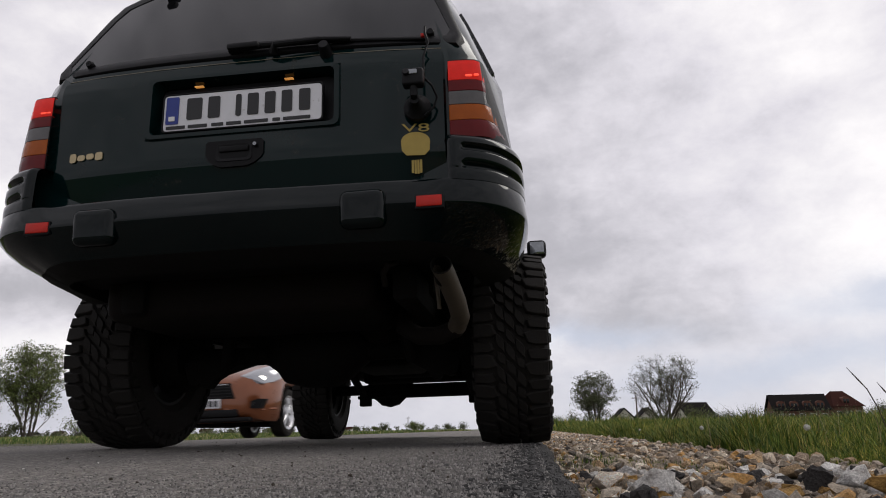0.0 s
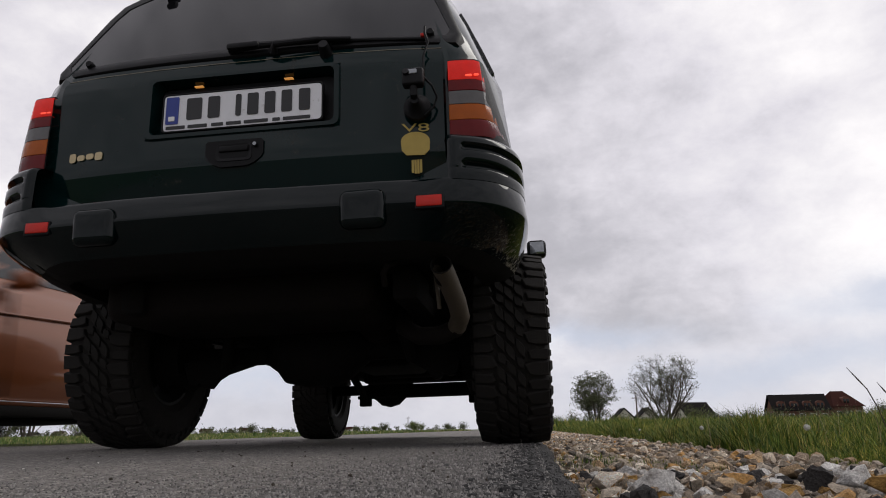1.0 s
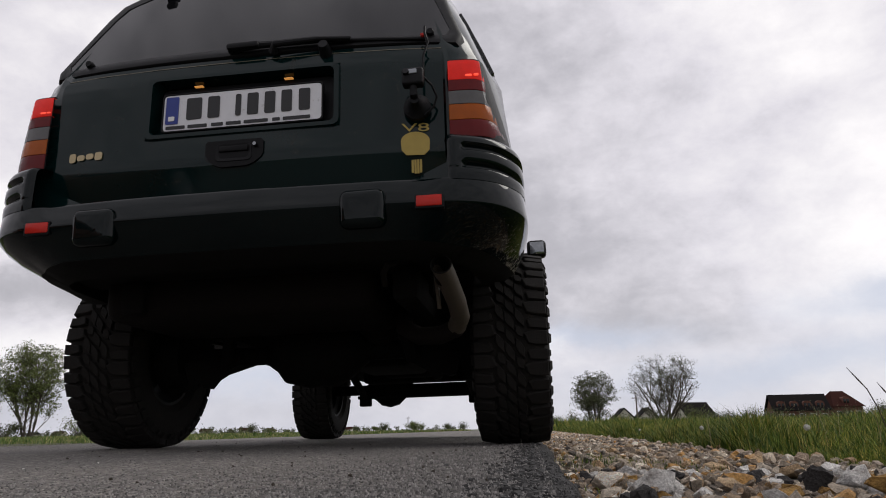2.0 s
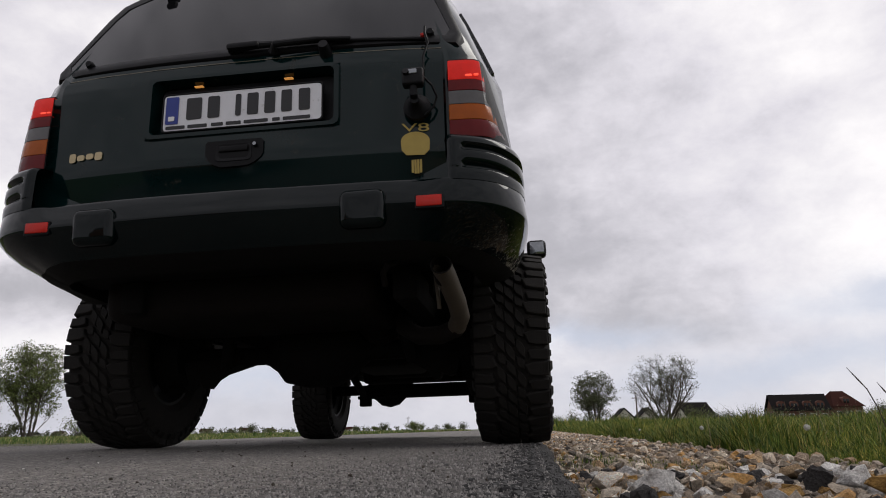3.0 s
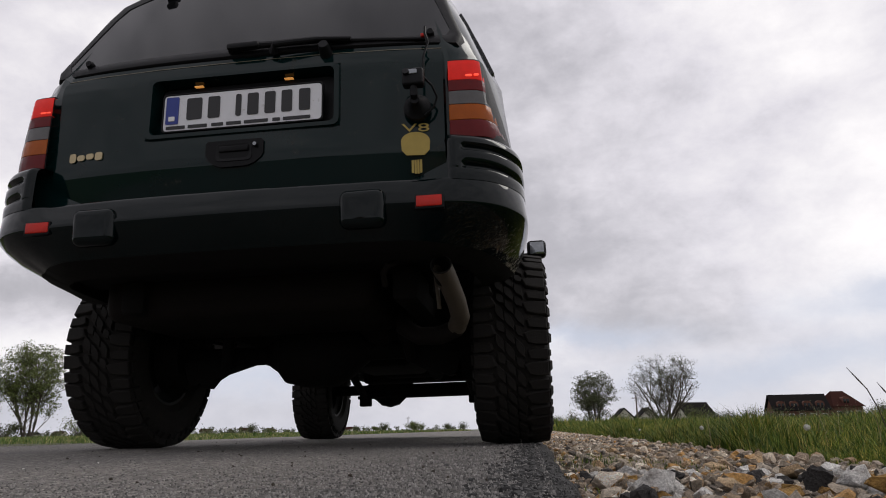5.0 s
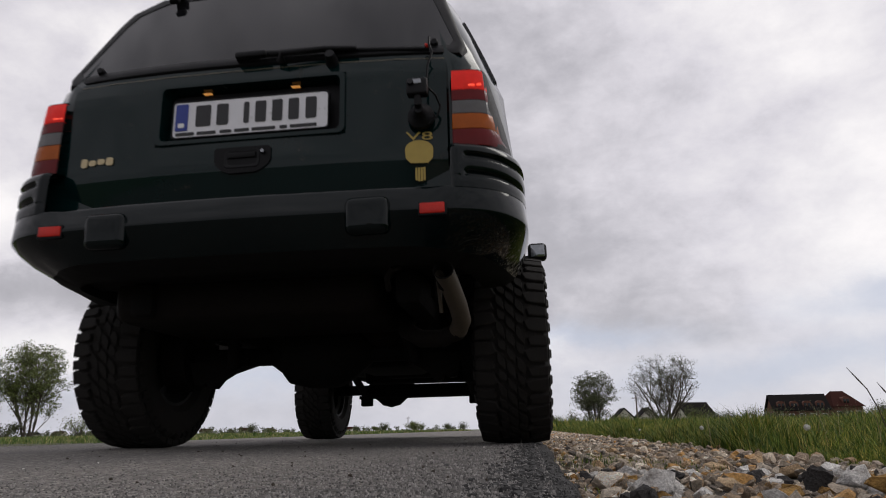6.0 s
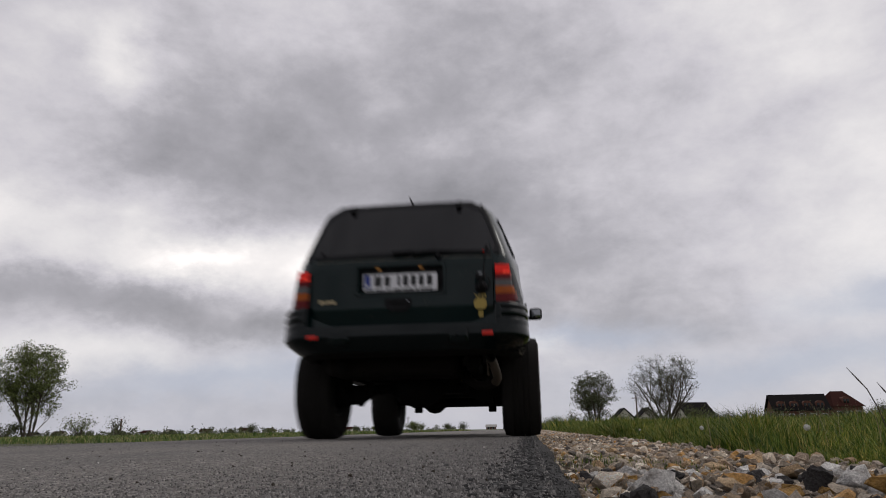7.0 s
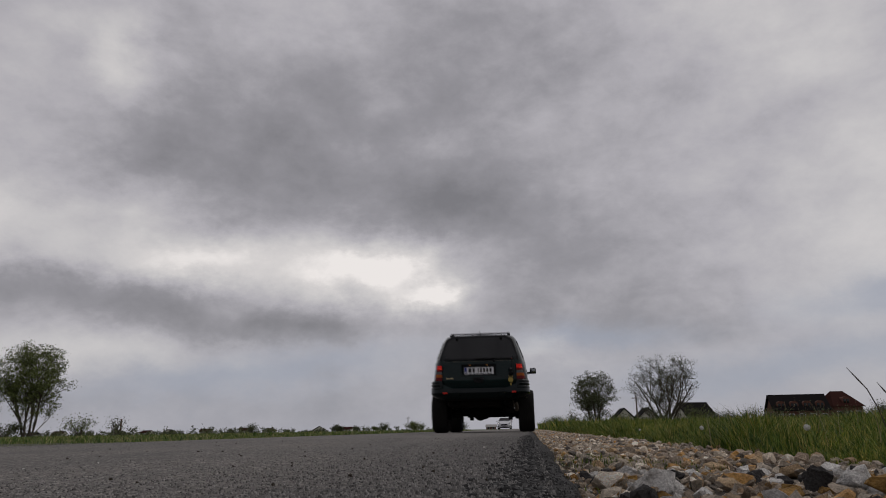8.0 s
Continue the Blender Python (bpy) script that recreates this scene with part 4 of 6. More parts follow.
    up = [rings[i0][k] for k in range(9, n - 9)]
    lo = [rings[i1][k] for k in range(9, n - 9)]
    o = Vector((0, 0.012, 0.014))
    bm = loft([[p + o for p in up], [p.lerp(q, 0.5) + o for p, q in zip(up, lo)], [p.lerp(q, 0.95) + o for p, q in zip(up, lo)]], False)
    got = bmesh.ops.extrude_face_region(bm, geom=bm.faces[:])
    bmesh.ops.translate(bm, vec=(0, -0.01, -0.012), verts=[v for v in got["geom"] if isinstance(v, bmesh.types.BMVert)])
    part("windscreen", bm, GLASS, suv, "dark windscreen")

    # arch flares, sills, mirrors, roof rails, aerial
    for s in (-1, 1):
        for ax in (A0, A1):
            rr = []
            for k in range(15):
                a = radians(12 + 100 * k / 14) if ax == A0 else radians(18 + 150 * k / 14)
                c, z = math.cos(a), math.sin(a)
                rr.append([Vector((s * x, ax + q * c, SUV_R + 0.02 + q * z)) for x, q in ((0.835, 0.49), (0.858, 0.488), (0.864, 0.475), (0.858, 0.462), (0.80, 0.458))])
            part("arch_flare", loft(rr, False), BLACK, suv, "black wheel arch flare", smooth=50)
            part("arch_liner", loft([[(s * x, ax + 0.46 * math.cos(radians(95 * k / 12 + 28)), SUV_R + 0.02 + 0.46 * math.sin(radians(95 * k / 12 + 28))) for x in (0.5, 0.84)] for k in range(13)], False), UNDER, suv, "dark wheel arch liner")
        part("side_sill", loft([[(s * x, y, z + dz) for x, z in ((0.74, 0.0), (0.85, 0.0), (0.86, 0.06), (0.74, 0.06))] for y, dz in ((1.52, 0.56), (1.75, 0.51), (3.05, 0.50), (3.26, 0.54))], True, True), BLACK, suv, "black side sill")
        mir = part("door_mirror", box(s * 0.985, 2.93, 1.275, 0.135, 0.10, 0.125, 0.03, 3), BLACK, suv, "black door mirror")
        part("mirror_glass", box(s * 0.987, 2.879, 1.275, 0.098, 0.006, 0.088, 0.002), MIRROR, mir, "mirror glass")
        part("mirror_arm", box(s * 0.895, 2.95, 1.235, 0.09, 0.05, 0.04, 0.01), BLACK, mir)
        rail = part("roof_rail", tube([(s * 0.545, 0.66, 1.782), (s * 0.545, 0.74, 1.826), (s * 0.548, 0.86, 1.842), (s * 0.55, 1.6, 1.850), (s * 0.545, 2.3, 1.835), (s * 0.53, 2.42, 1.77)], 0.015, 10), BLACK, suv, "black roof rail")
        part("rail_foot", box(s * 0.545, 0.70, 1.790, 0.055, 0.15, 0.034, 0.012), BLACK, rail)
        part("head_lamp", box(s * 0.60, 4.34, 1.0, 0.26, 0.06, 0.15, 0.02), CLEAR, suv, "clear head lamp")
        part("door_handle", box(s * 0.872, 1.55, 1.12, 0.03, 0.16, 0.035, 0.008), BLACK, suv)
    for y in (0.92, 2.0):
        part("cross_bar", tube([(-0.548, y, 1.848), (0.548, y, 1.848)], 0.013, 10), BLACK, suv, "black roof cross bar")
    part("aerial", tube([(0.02, 0.50, 1.775), (0.02, 0.49, 1.795), (0.012, 0.44, 1.825)], [0.014, 0.009, 0.006], 8), BLACK, suv, "short black aerial")
    part("front_bumper", box(0, 4.42, 0.70, 1.68, 0.20, 0.24, 0.05, 3), LOWGREEN, suv, "dark green front bumper")
    grille = part("grille", box(0, 4.37, 1.0, 0.86, 0.04, 0.16, 0.015), BLACK, suv, "black grille")
    for k in range(7):
        part("grille_slot", box(-0.36 + 0.12 * k, 4.385, 1.0, 0.035, 0.03, 0.13, 0.008), UNDER, grille)

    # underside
    part("floor_pan", box(0, 2.35, 0.60, 1.10, 3.5, 0.14, 0.03), UNDER, suv, "dark floor pan")
    part("fuel_tank", box(-0.12, 0.66, 0.535, 0.98, 0.56, 0.17, 0.05, 3), UNDERBROWN, suv, "dark fuel tank guard")
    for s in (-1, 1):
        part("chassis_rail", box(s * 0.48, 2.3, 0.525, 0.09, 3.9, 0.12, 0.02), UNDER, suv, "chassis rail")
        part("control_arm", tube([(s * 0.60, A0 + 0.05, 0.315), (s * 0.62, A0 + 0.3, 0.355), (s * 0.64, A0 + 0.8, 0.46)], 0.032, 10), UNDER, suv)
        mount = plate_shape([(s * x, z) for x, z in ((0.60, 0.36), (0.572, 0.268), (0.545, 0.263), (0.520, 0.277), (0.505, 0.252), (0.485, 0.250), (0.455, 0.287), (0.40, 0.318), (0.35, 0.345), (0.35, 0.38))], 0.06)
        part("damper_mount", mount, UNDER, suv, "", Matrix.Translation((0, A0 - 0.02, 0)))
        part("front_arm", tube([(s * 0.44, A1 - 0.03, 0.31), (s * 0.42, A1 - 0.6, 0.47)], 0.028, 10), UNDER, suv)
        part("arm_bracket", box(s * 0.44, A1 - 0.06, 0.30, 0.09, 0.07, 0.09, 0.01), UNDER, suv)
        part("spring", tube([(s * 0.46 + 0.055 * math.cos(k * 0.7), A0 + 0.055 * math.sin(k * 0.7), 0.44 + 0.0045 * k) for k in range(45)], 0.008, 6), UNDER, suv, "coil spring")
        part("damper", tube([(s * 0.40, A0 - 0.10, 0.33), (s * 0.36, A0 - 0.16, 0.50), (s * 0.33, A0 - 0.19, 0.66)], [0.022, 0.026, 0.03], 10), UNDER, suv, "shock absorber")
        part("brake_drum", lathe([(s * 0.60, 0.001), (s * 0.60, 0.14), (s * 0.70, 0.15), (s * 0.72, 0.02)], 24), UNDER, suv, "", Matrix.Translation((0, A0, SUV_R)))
    for ax, off, nm in ((A0, 0.0, "rear_axle"), (A1, -0.25, "front_axle")):
        bm = tube([(-0.70, ax, SUV_R), (0.70, ax, SUV_R)], 0.040, 12)
        prof = [(off - 0.19, 0.042), (off - 0.12, 0.08), (off - 0.07, 0.125), (off, 0.142), (off + 0.07, 0.125), (off + 0.12, 0.08), (off + 0.19, 0.042)]
        if ax == A0:
            prof = [(off - 0.25, 0.042), (off - 0.20, 0.078), (off - 0.165, 0.122), (off - 0.07, 0.145), (off + 0.05, 0.145), (off + 0.12, 0.11), (off + 0.20, 0.042)]
        tmpbm = lathe(prof, 24)
        bmesh.ops.translate(tmpbm, vec=(0, ax, SUV_R), verts=tmpbm.verts)
        me = bpy.data.meshes.new("t")
        tmpbm.to_mesh(me)
        tmpbm.free()
        bm.from_mesh(me)
        bpy.data.meshes.remove(me)
        part(nm, bm, UNDER, suv, "near-black solid axle with its differential")
    part("track_bar", tube([(-0.45, A1 - 0.12, 0.335), (0.1, A1 - 0.12, 0.33), (0.42, A1 - 0.12, 0.34)], 0.016, 8), UNDER, suv)
    part("steering_rod", tube([(-0.55, A1 + 0.13, 0.335), (0.58, A1 + 0.13, 0.335)], 0.014, 8), UNDER, suv)
    part("drive_shaft", tube([(0.03, A0 + 0.1, 0.40), (0.0, 2.1, 0.52)], 0.035, 12), UNDER, suv)
    part("gearbox", box(0.0, 2.45, 0.51, 0.42, 0.7, 0.18, 0.05, 3), UNDER, suv, "gearbox and its cross member")
    part("sump", box(0.0, 3.5, 0.54, 0.40, 0.6, 0.2, 0.05, 3), UNDER, suv)
    part("cross_member", box(0.08, 3.42, 0.475, 0.92, 0.16, 0.13, 0.03), UNDER, suv, "front cross member")
    # tailpipe turned down over the axle
    pipe = tube([(0.622, 0.185, 0.535), (0.632, 0.26, 0.507), (0.648, 0.37, 0.452), (0.652, 0.44, 0.415), (0.634, 0.492, 0.390)], 0.0325, 16, False)
    low = tube([(0.648, 0.455, 0.408), (0.63, 0.50, 0.385), (0.57, 0.54, 0.368), (0.49, 0.58, 0.375), (0.42, 0.66, 0.42), (0.40, 0.85, 0.56)], 0.0318, 16, False)
    part("tailpipe", pipe, PIPE, suv, "bent heat-stained steel tailpipe", smooth=60)
    # the same pipe's lower stretch, coloured darker than the tailpipe
    part("exhaust_pipe", low, UNDERBROWN, suv, "dark lower stretch of the exhaust pipe", smooth=60)
    part("pipe_mouth", lathe([(0.0, 0.033), (-0.004, 0.034), (-0.004, 0.030), (0.08, 0.029), (0.08, 0.001)], 20), UNDER, suv, "sooty pipe mouth", Matrix.Translation((0.622, 0.185, 0.535)) @ Matrix.Rotation(radians(90), 4, "Z") @ Matrix.Rotation(radians(20), 4, "Y"))
    part("pipe_hanger", tube([(0.585, 0.33, 0.56), (0.590, 0.35, 0.47), (0.592, 0.36, 0.43)], 0.007, 8), PIPE, suv)
    part("silencer", tube([(0.26, 0.95, 0.50), (0.26, 1.0, 0.50), (0.26, 1.45, 0.50), (0.26, 1.5, 0.50)], [0.04, 0.095, 0.095, 0.04], 18), UNDERBROWN, suv, "dark exhaust silencer")
    part("tow_loop", tube([(0.43, 0.27, 0.50), (0.435, 0.22, 0.53), (0.455, 0.20, 0.55), (0.475, 0.22, 0.56)], 0.010, 8), UNDERBROWN, suv)
    spots = [(s * 0.811, y, s) for y in (A0, A1) for s in (-1, 1)]
    return add_wheels(suv, SUV_R, 0.144, 0.205, spots, STEEL, True, 5)


suv_wheels = build_suv()


# ---- distance: trees, hedges, houses ----
def leaf_cloud(centres, spread, count, size, rng, bm_data, flat=0.6):
    """Loose leaves round the given points; appended to (verts, faces)."""
    verts, faces = bm_data
    for _ in range(count):
        c = rng.choice(centres)
        p = c + Vector((rng.gauss(0, spread), rng.gauss(0, spread), rng.gauss(0, spread * flat)))
        s = size * rng.uniform(0.5, 1.3)
        a = Vector((rng.uniform(-1, 1), rng.uniform(-1, 1), rng.uniform(-1, 1))).normalized() * s
        b = Vector((rng.uniform(-1, 1), rng.uniform(-1, 1), rng.uniform(-1, 1))).normalized() * s * 0.6
        k = len(verts)
        verts += [p - a, p + b, p + a, p - b]
        faces.append((k, k + 1, k + 2, k + 3))


def tree(x, y, height, width, stems, seed, leaves, leaf_size, label, mat=None, bare=0.35, z=-0.1):
    """A many-stemmed tree: tapering stems, limbs and twigs, and a broken crown of leaves."""
    rng = random.Random(seed)
    root = tagged(new("tree"), label, "tree")
    root.matrix_basis = pose(x, y, z)
    bm = bmesh.new()
    tips = []

    def limb(p, d, length, r, depth):
        pts, q, dd = [p], p, d
        for _ in range(4):
            dd = (dd + Vector((rng.gauss(0, 0.13), rng.gauss(0, 0.13), 0.05))).normalized()
            q = q + dd * length / 4
            pts.append(q)
        tube(pts, [r, r * 0.85, r * 0.7, r * 0.55, r * 0.4], 6 if depth < 2 else 4, True, bm)
        if depth >= 3:
            tips.extend(pts[2:])
            return
        for _ in range(rng.choice((4, 5)) if depth else 6):
            f = rng.uniform(0.15 if depth == 0 else 0.35, 1.0)
            o = pts[min(4, int(f * 4))]
            side = Vector((rng.uniform(-1, 1) * width / height * 1.5, rng.uniform(-1, 1) * width / height * 1.5, rng.uniform(0.25, 1.0))).normalized()
            limb(o, (dd * 0.5 + side).normalized(), length * rng.uniform(0.42, 0.62), r * 0.45, depth + 1)
        if depth:
            tips.append(pts[-1])

    for k in range(stems):
        a = k * math.tau / stems + rng.uniform(-0.4, 0.4)
        lean = 0.30 * width / height if stems > 1 else 0.05
        limb(Vector((math.cos(a) * 0.05 * height * (stems > 1), math.sin(a) * 0.3, 0)), Vector((math.cos(a) * lean, math.sin(a) * lean, 1)).normalized(), height * rng.uniform(0.50, 0.60), height * 0.012, 0)
    top = max(p.z for p in tips)
    wide = max(abs(p.x) for p in tips)
    trunk = part("trunk", bm, BARK, root, "bare grey-brown stems and limbs")
    fit_m = Matrix.Diagonal((width / 2 / wide * 0.95, width / 2 / wide * 0.95, height / top * 0.97, 1))
    trunk.data.transform(fit_m)

    def domed(p):
        """Draws a point that stands out of the rounded crown back into it."""
        f = (p.z - 0.55 * height) / (0.47 * height)
        most = width / 2 * (math.sqrt(max(0.03, 1 - f * f)) if f > 0 else 0.40 + 0.60 * max(0.0, p.z) / (0.55 * height))
        r = math.hypot(p.x, p.y)
        k = 1.0 if r < most * 0.7 else most * (0.7 + 0.3 * math.tanh((r / most - 0.7) / 0.3)) / r
        return Vector((p.x * k, p.y * k, p.z))
    for v in trunk.data.vertices:
        v.co = domed(v.co)
    tips = [domed(fit_m @ p) for p in tips]
    # fine twigs that fill the dome, each from the nearest limb below it
    fan, added = bmesh.new(), []
    while len(added) < 420:
        p = Vector((rng.uniform(-1, 1), rng.uniform(-1, 1), rng.uniform(-1, 1)))
        if not 0.35 < p.length < 0.98 + 0.42 * noise.noise(p * 1.9 + Vector((seed * 3.7, 0, 0))):
            continue
        p = Vector((p.x * width * 0.47, p.y * width * 0.47, height * (0.61 + 0.38 * p.z)))
        if p.z < 0.45 * height and math.hypot(p.x, p.y) > width * 0.5 * (0.35 + 1.2 * p.z / height):
            continue
        near = min(tips[::3] + added[::4], key=lambda q: (q - p).length + 2.0 * max(0.0, q.z - p.z))
        mid = near.lerp(p, 0.5) + Vector((0, 0, 0.04 * (p - near).length))
        tube([near, mid, p], [0.0022 * height, 0.0016 * height, 0.0008 * height], 4, False, fan)
        added.append(p)
    tagged(part("twig_spray", fan, BARK, root, smooth=0), "fine spreading twigs", kind="stuff")
    data = ([], [])
    leaf_cloud([p for p in tips + added * 3 if rng.random() > bare + 0.5 * max(0.0, 0.58 - p.z / height)], 0.026 * height, leaves, leaf_size, rng, data)
    crown = new("crown", mesh_of("crown", *data, mat or LEAF))
    crown.parent = root
    return root


def bush(name, x, y, w, h, seed, mat, count=500, leaf=0.14, label="rounded green bush at the field's edge", z=-0.1):
    rng = random.Random(seed)
    root = tagged(new(name), label, "bush")
    root.matrix_basis = pose(x, y, z)
    bm = bmesh.new()
    tips = []
    for k in range(9):
        a = rng.uniform(0, math.tau)
        t = Vector((math.cos(a) * w * rng.uniform(0.1, 0.42), math.sin(a) * w * rng.uniform(0.1, 0.42), h * rng.uniform(0.45, 0.92)))
        tube([(0, 0, 0), t * 0.5 + Vector((0, 0, 0.1 * h)), t], [0.03 * h, 0.02 * h, 0.008 * h], 4, True, bm)
        tips += [t, t * 0.8, t * 0.6]
    part("stems", bm, BARK, root)
    data = ([], [])
    leaf_cloud(tips, 0.13 * min(w, h * 1.4), count, leaf, rng, data, 0.8)
    ob = new("foliage", mesh_of("foliage", *data, mat))
    ob.parent = root
    return root


tree(-44.6, 58, 8.9, 6.2, 4, 11, 22000, 0.085, "leafy spring tree with several slender stems in the field", LEAF, 0.22)
tree(-51.5, 60, 8.2, 5.0, 3, 12, 12000, 0.085, "leafy spring tree beside its neighbour in the field", LEAF, 0.25)
tree(6.3, 70, 5.7, 5.0, 5, 21, 14000, 0.070, "bushy many-stemmed tree with fresh leaves", LEAFDARK, 0.15)
tree(13.9, 75, 7.8, 8.2, 6, 34, 11000, 0.060, "half-bare spreading tree with an old nest", LEAFDARK, 0.45)
for k, (x, y, w, h, c) in enumerate(((-41.0, 60, 3.2, 1.8, 260), (-38.6, 62, 2.2, 1.9, 120), (-46, 57, 4, 1.5, 320), (-50, 57, 4, 1.4, 300), (-102.4, 250, 8, 5.0, 500), (-110, 250, 5, 2.6, 260), (-95, 252, 5, 2.8, 260), (-88, 255, 4, 2.4, 200),
                                     (-42.2, 200, 4.6, 3.2, 420), (-41, 250, 11, 4.1, 700), (-83, 300, 13, 4.0, 700), (-75, 300, 9, 3.4, 500), (-66, 300, 10, 3.0, 420), (-29, 250, 8, 3.0, 420), (-24, 252, 6, 3.6, 300),
                                     (2.6, 110, 3, 1.6, 260), (4.2, 105, 3.2, 1.9, 260), (6.6, 100, 4, 2.4, 300), (3.4, 112, 3, 1.8, 200), (50, 185, 6, 4.0, 420), (46, 180, 6, 3.6, 420), (53.5, 180, 5, 4.4, 420), (43, 178, 5, 3.2, 300), (86, 185, 7, 5.4, 480), (90, 188, 6, 5.0, 400), (74, 170, 5, 3.4, 300), (80, 172, 6, 3.6, 300), (57, 172, 4, 3.2, 240), (64, 170, 4, 3.0, 240),
                                     (12.6, 72, 2.6, 1.9, 300), (16.5, 73, 2.8, 2.0, 300), (8.5, 68, 3, 1.4, 260))):
    low = 0.72 if x < 0 and y > 190 else 1.0
    bush("bush", x, y, w * low, h * low, 100 + k, LEAFDARK if k % 3 else LEAF, 4 * c, 0.020 * (w + h) / 2 + 0.03)


def hedgerow(name, spots, label, mat, count, leaf, seed):
    """A far line of scrub, too small to tell apart."""
    rng = random.Random(seed)
    data = ([], [])
    for x, y, w, h in spots:
        centres = [Vector((x + rng.uniform(-w / 2, w / 2), y + rng.uniform(-2, 2), h * rng.uniform(0.1, 0.85) - 0.1)) for _ in range(8)]
        leaf_cloud(centres, 0.22 * h, count, leaf, rng, data, 0.8)
    ob = new(name, mesh_of(name, *data, mat))
    return tagged(ob, label, "hedge", kind="stuff")


rng = random.Random(77)
hedgerow("far_hedge", [(-420 + 5.5 * k, 380 + rng.uniform(-20, 20), 9, rng.uniform(1.0, 2.7)) for k in range(70)], "long low line of far scrub and trees", LEAFDARK, 150, 0.45, 5)
hedgerow("verge_scrub", [(rng.uniform(-75, -24) , 55 + rng.uniform(0, 30), 3, rng.uniform(0.4, 0.9)) for k in range(40)], "low scrub at the far side of the field", LEAFDARK, 130, 0.10, 6)
hedgerow("garden_hedge", [(47 + 1.5 * k + rng.uniform(-0.6, 0.6), 158 + rng.uniform(-3, 3), 3.0, rng.uniform(2.4, 4.0)) for k in range(30)], "uneven garden hedge in front of the houses", LEAFDARK, 260, 0.18, 18)
hedgerow("roadside_scrub", [(9 + 2.6 * k + rng.uniform(-1, 1), 90 + k * 1.2, 3.5, rng.uniform(1.0, 2.0)) for k in range(36)], "overgrown green bank in front of the houses", LEAFDARK, 320, 0.13, 8)


def house(x, y, w, d, eave, ridge, wall, roof, label, turn=0, dormers=0, z=-0.1, windows=3, gable_front=False, hip=0.0):
    """A house with walls, overhanging roof, windows with frames, and perhaps dormers."""
    root = tagged(new("house"), label, "house")
    root.matrix_basis = pose(x, y, z, 0, 0, turn)
    hw, hd = w / 2, d / 2
    bm = bmesh.new()
    if gable_front:
        prof = [(-hw, 0), (hw, 0), (hw, eave), (0, ridge - 0.15), (-hw, eave)]
        loft([[(px, -hd, pz) for px, pz in prof], [(px, hd, pz) for px, pz in prof]], True, True, bm)
    else:
        prof = [(-hd, 0), (hd, 0), (hd, eave), (0, eave + 0.1 if hip else ridge - 0.15), (-hd, eave)]
        loft([[(-hw, py, pz) for py, pz in prof], [(hw, py, pz) for py, pz in prof]], True, True, bm)
    part("wall", bm, wall, root, smooth=0)
    o = 0.5
    bm = bmesh.new()
    if hip:
        eaves = [bm.verts.new((sx * (hw + o), sy * (hd + o), eave - o * 0.5)) for sx, sy in ((-1, -1), (1, -1), (1, 1), (-1, 1))]
        ends = [bm.verts.new((sx * hw * (1 - hip), 0, ridge)) for sx in (-1, 1)]
        for face in ((eaves[0], eaves[1], ends[1], ends[0]), (eaves[2], eaves[3], ends[0], ends[1]), (eaves[1], eaves[2], ends[1]), (eaves[3], eaves[0], ends[0]), tuple(eaves[::-1])):
            bm.faces.new(face)
    for s in () if hip else (-1, 1):
        if gable_front:
            a = [(0, -hd - o, ridge), (0, hd + o, ridge), (s * (hw + o), hd + o, eave - o * 0.5), (s * (hw + o), -hd - o, eave - o * 0.5)]
        else:
            a = [(-hw - o, 0, ridge), (hw + o, 0, ridge), (hw + o, s * (hd + o), eave - o * 0.5), (-hw - o, s * (hd + o), eave - o * 0.5)]
        lo = [bm.verts.new(Vector(p)) for p in a]
        hi = [bm.verts.new(Vector(p) + Vector((0, 0, 0.22))) for p in a]
        bm.faces.new(lo[::-1])
        bm.faces.new(hi)
        for i in range(4):
            bm.faces.new((lo[i], lo[(i + 1) % 4], hi[(i + 1) % 4], hi[i]))
    part("roof", bm, roof, root, smooth=0)
    for k in range(windows):
        wx = -hw + w * (k + 0.5) / windows
        win = part("window", box(wx, -hd - 0.02, eave * 0.55, 1.3, 0.12, 1.3, 0.02), FRAMEWHITE, root)
        part("pane", box(wx, -hd - 0.06, eave * 0.55, 1.1, 0.08, 1.1), GLASS, win)
    for k in range(dormers):
        wx = -hw + w * (0.14 + 0.72 * k / (dormers - 1)) if dormers > 1 else 0.0
        zz = eave + (ridge - eave) * 0.30
        yy = -hd * 0.72
        arc = [(-0.95, -0.7), (0.95, -0.7), (0.95, 0.35)] + [(0.95 * math.cos(radians(a)), 0.35 + 0.7 * math.sin(radians(a))) for a in (25, 50, 75, 105, 130, 155)] + [(-0.95, 0.35)]
        dm = part("dormer", loft([[(wx + px, yy - 0.6, zz + pz) for px, pz in arc], [(wx + px, yy + 1.8, zz + pz) for px, pz in arc]], True, True), BRICK_WALL, root, "arched brick dormer")
        for s in (-0.42, 0.42):
            part("pane", box(wx + s, yy - 0.62, zz - 0.05, 0.62, 0.08, 1.1, 0.02), GLASS, dm)
    return root


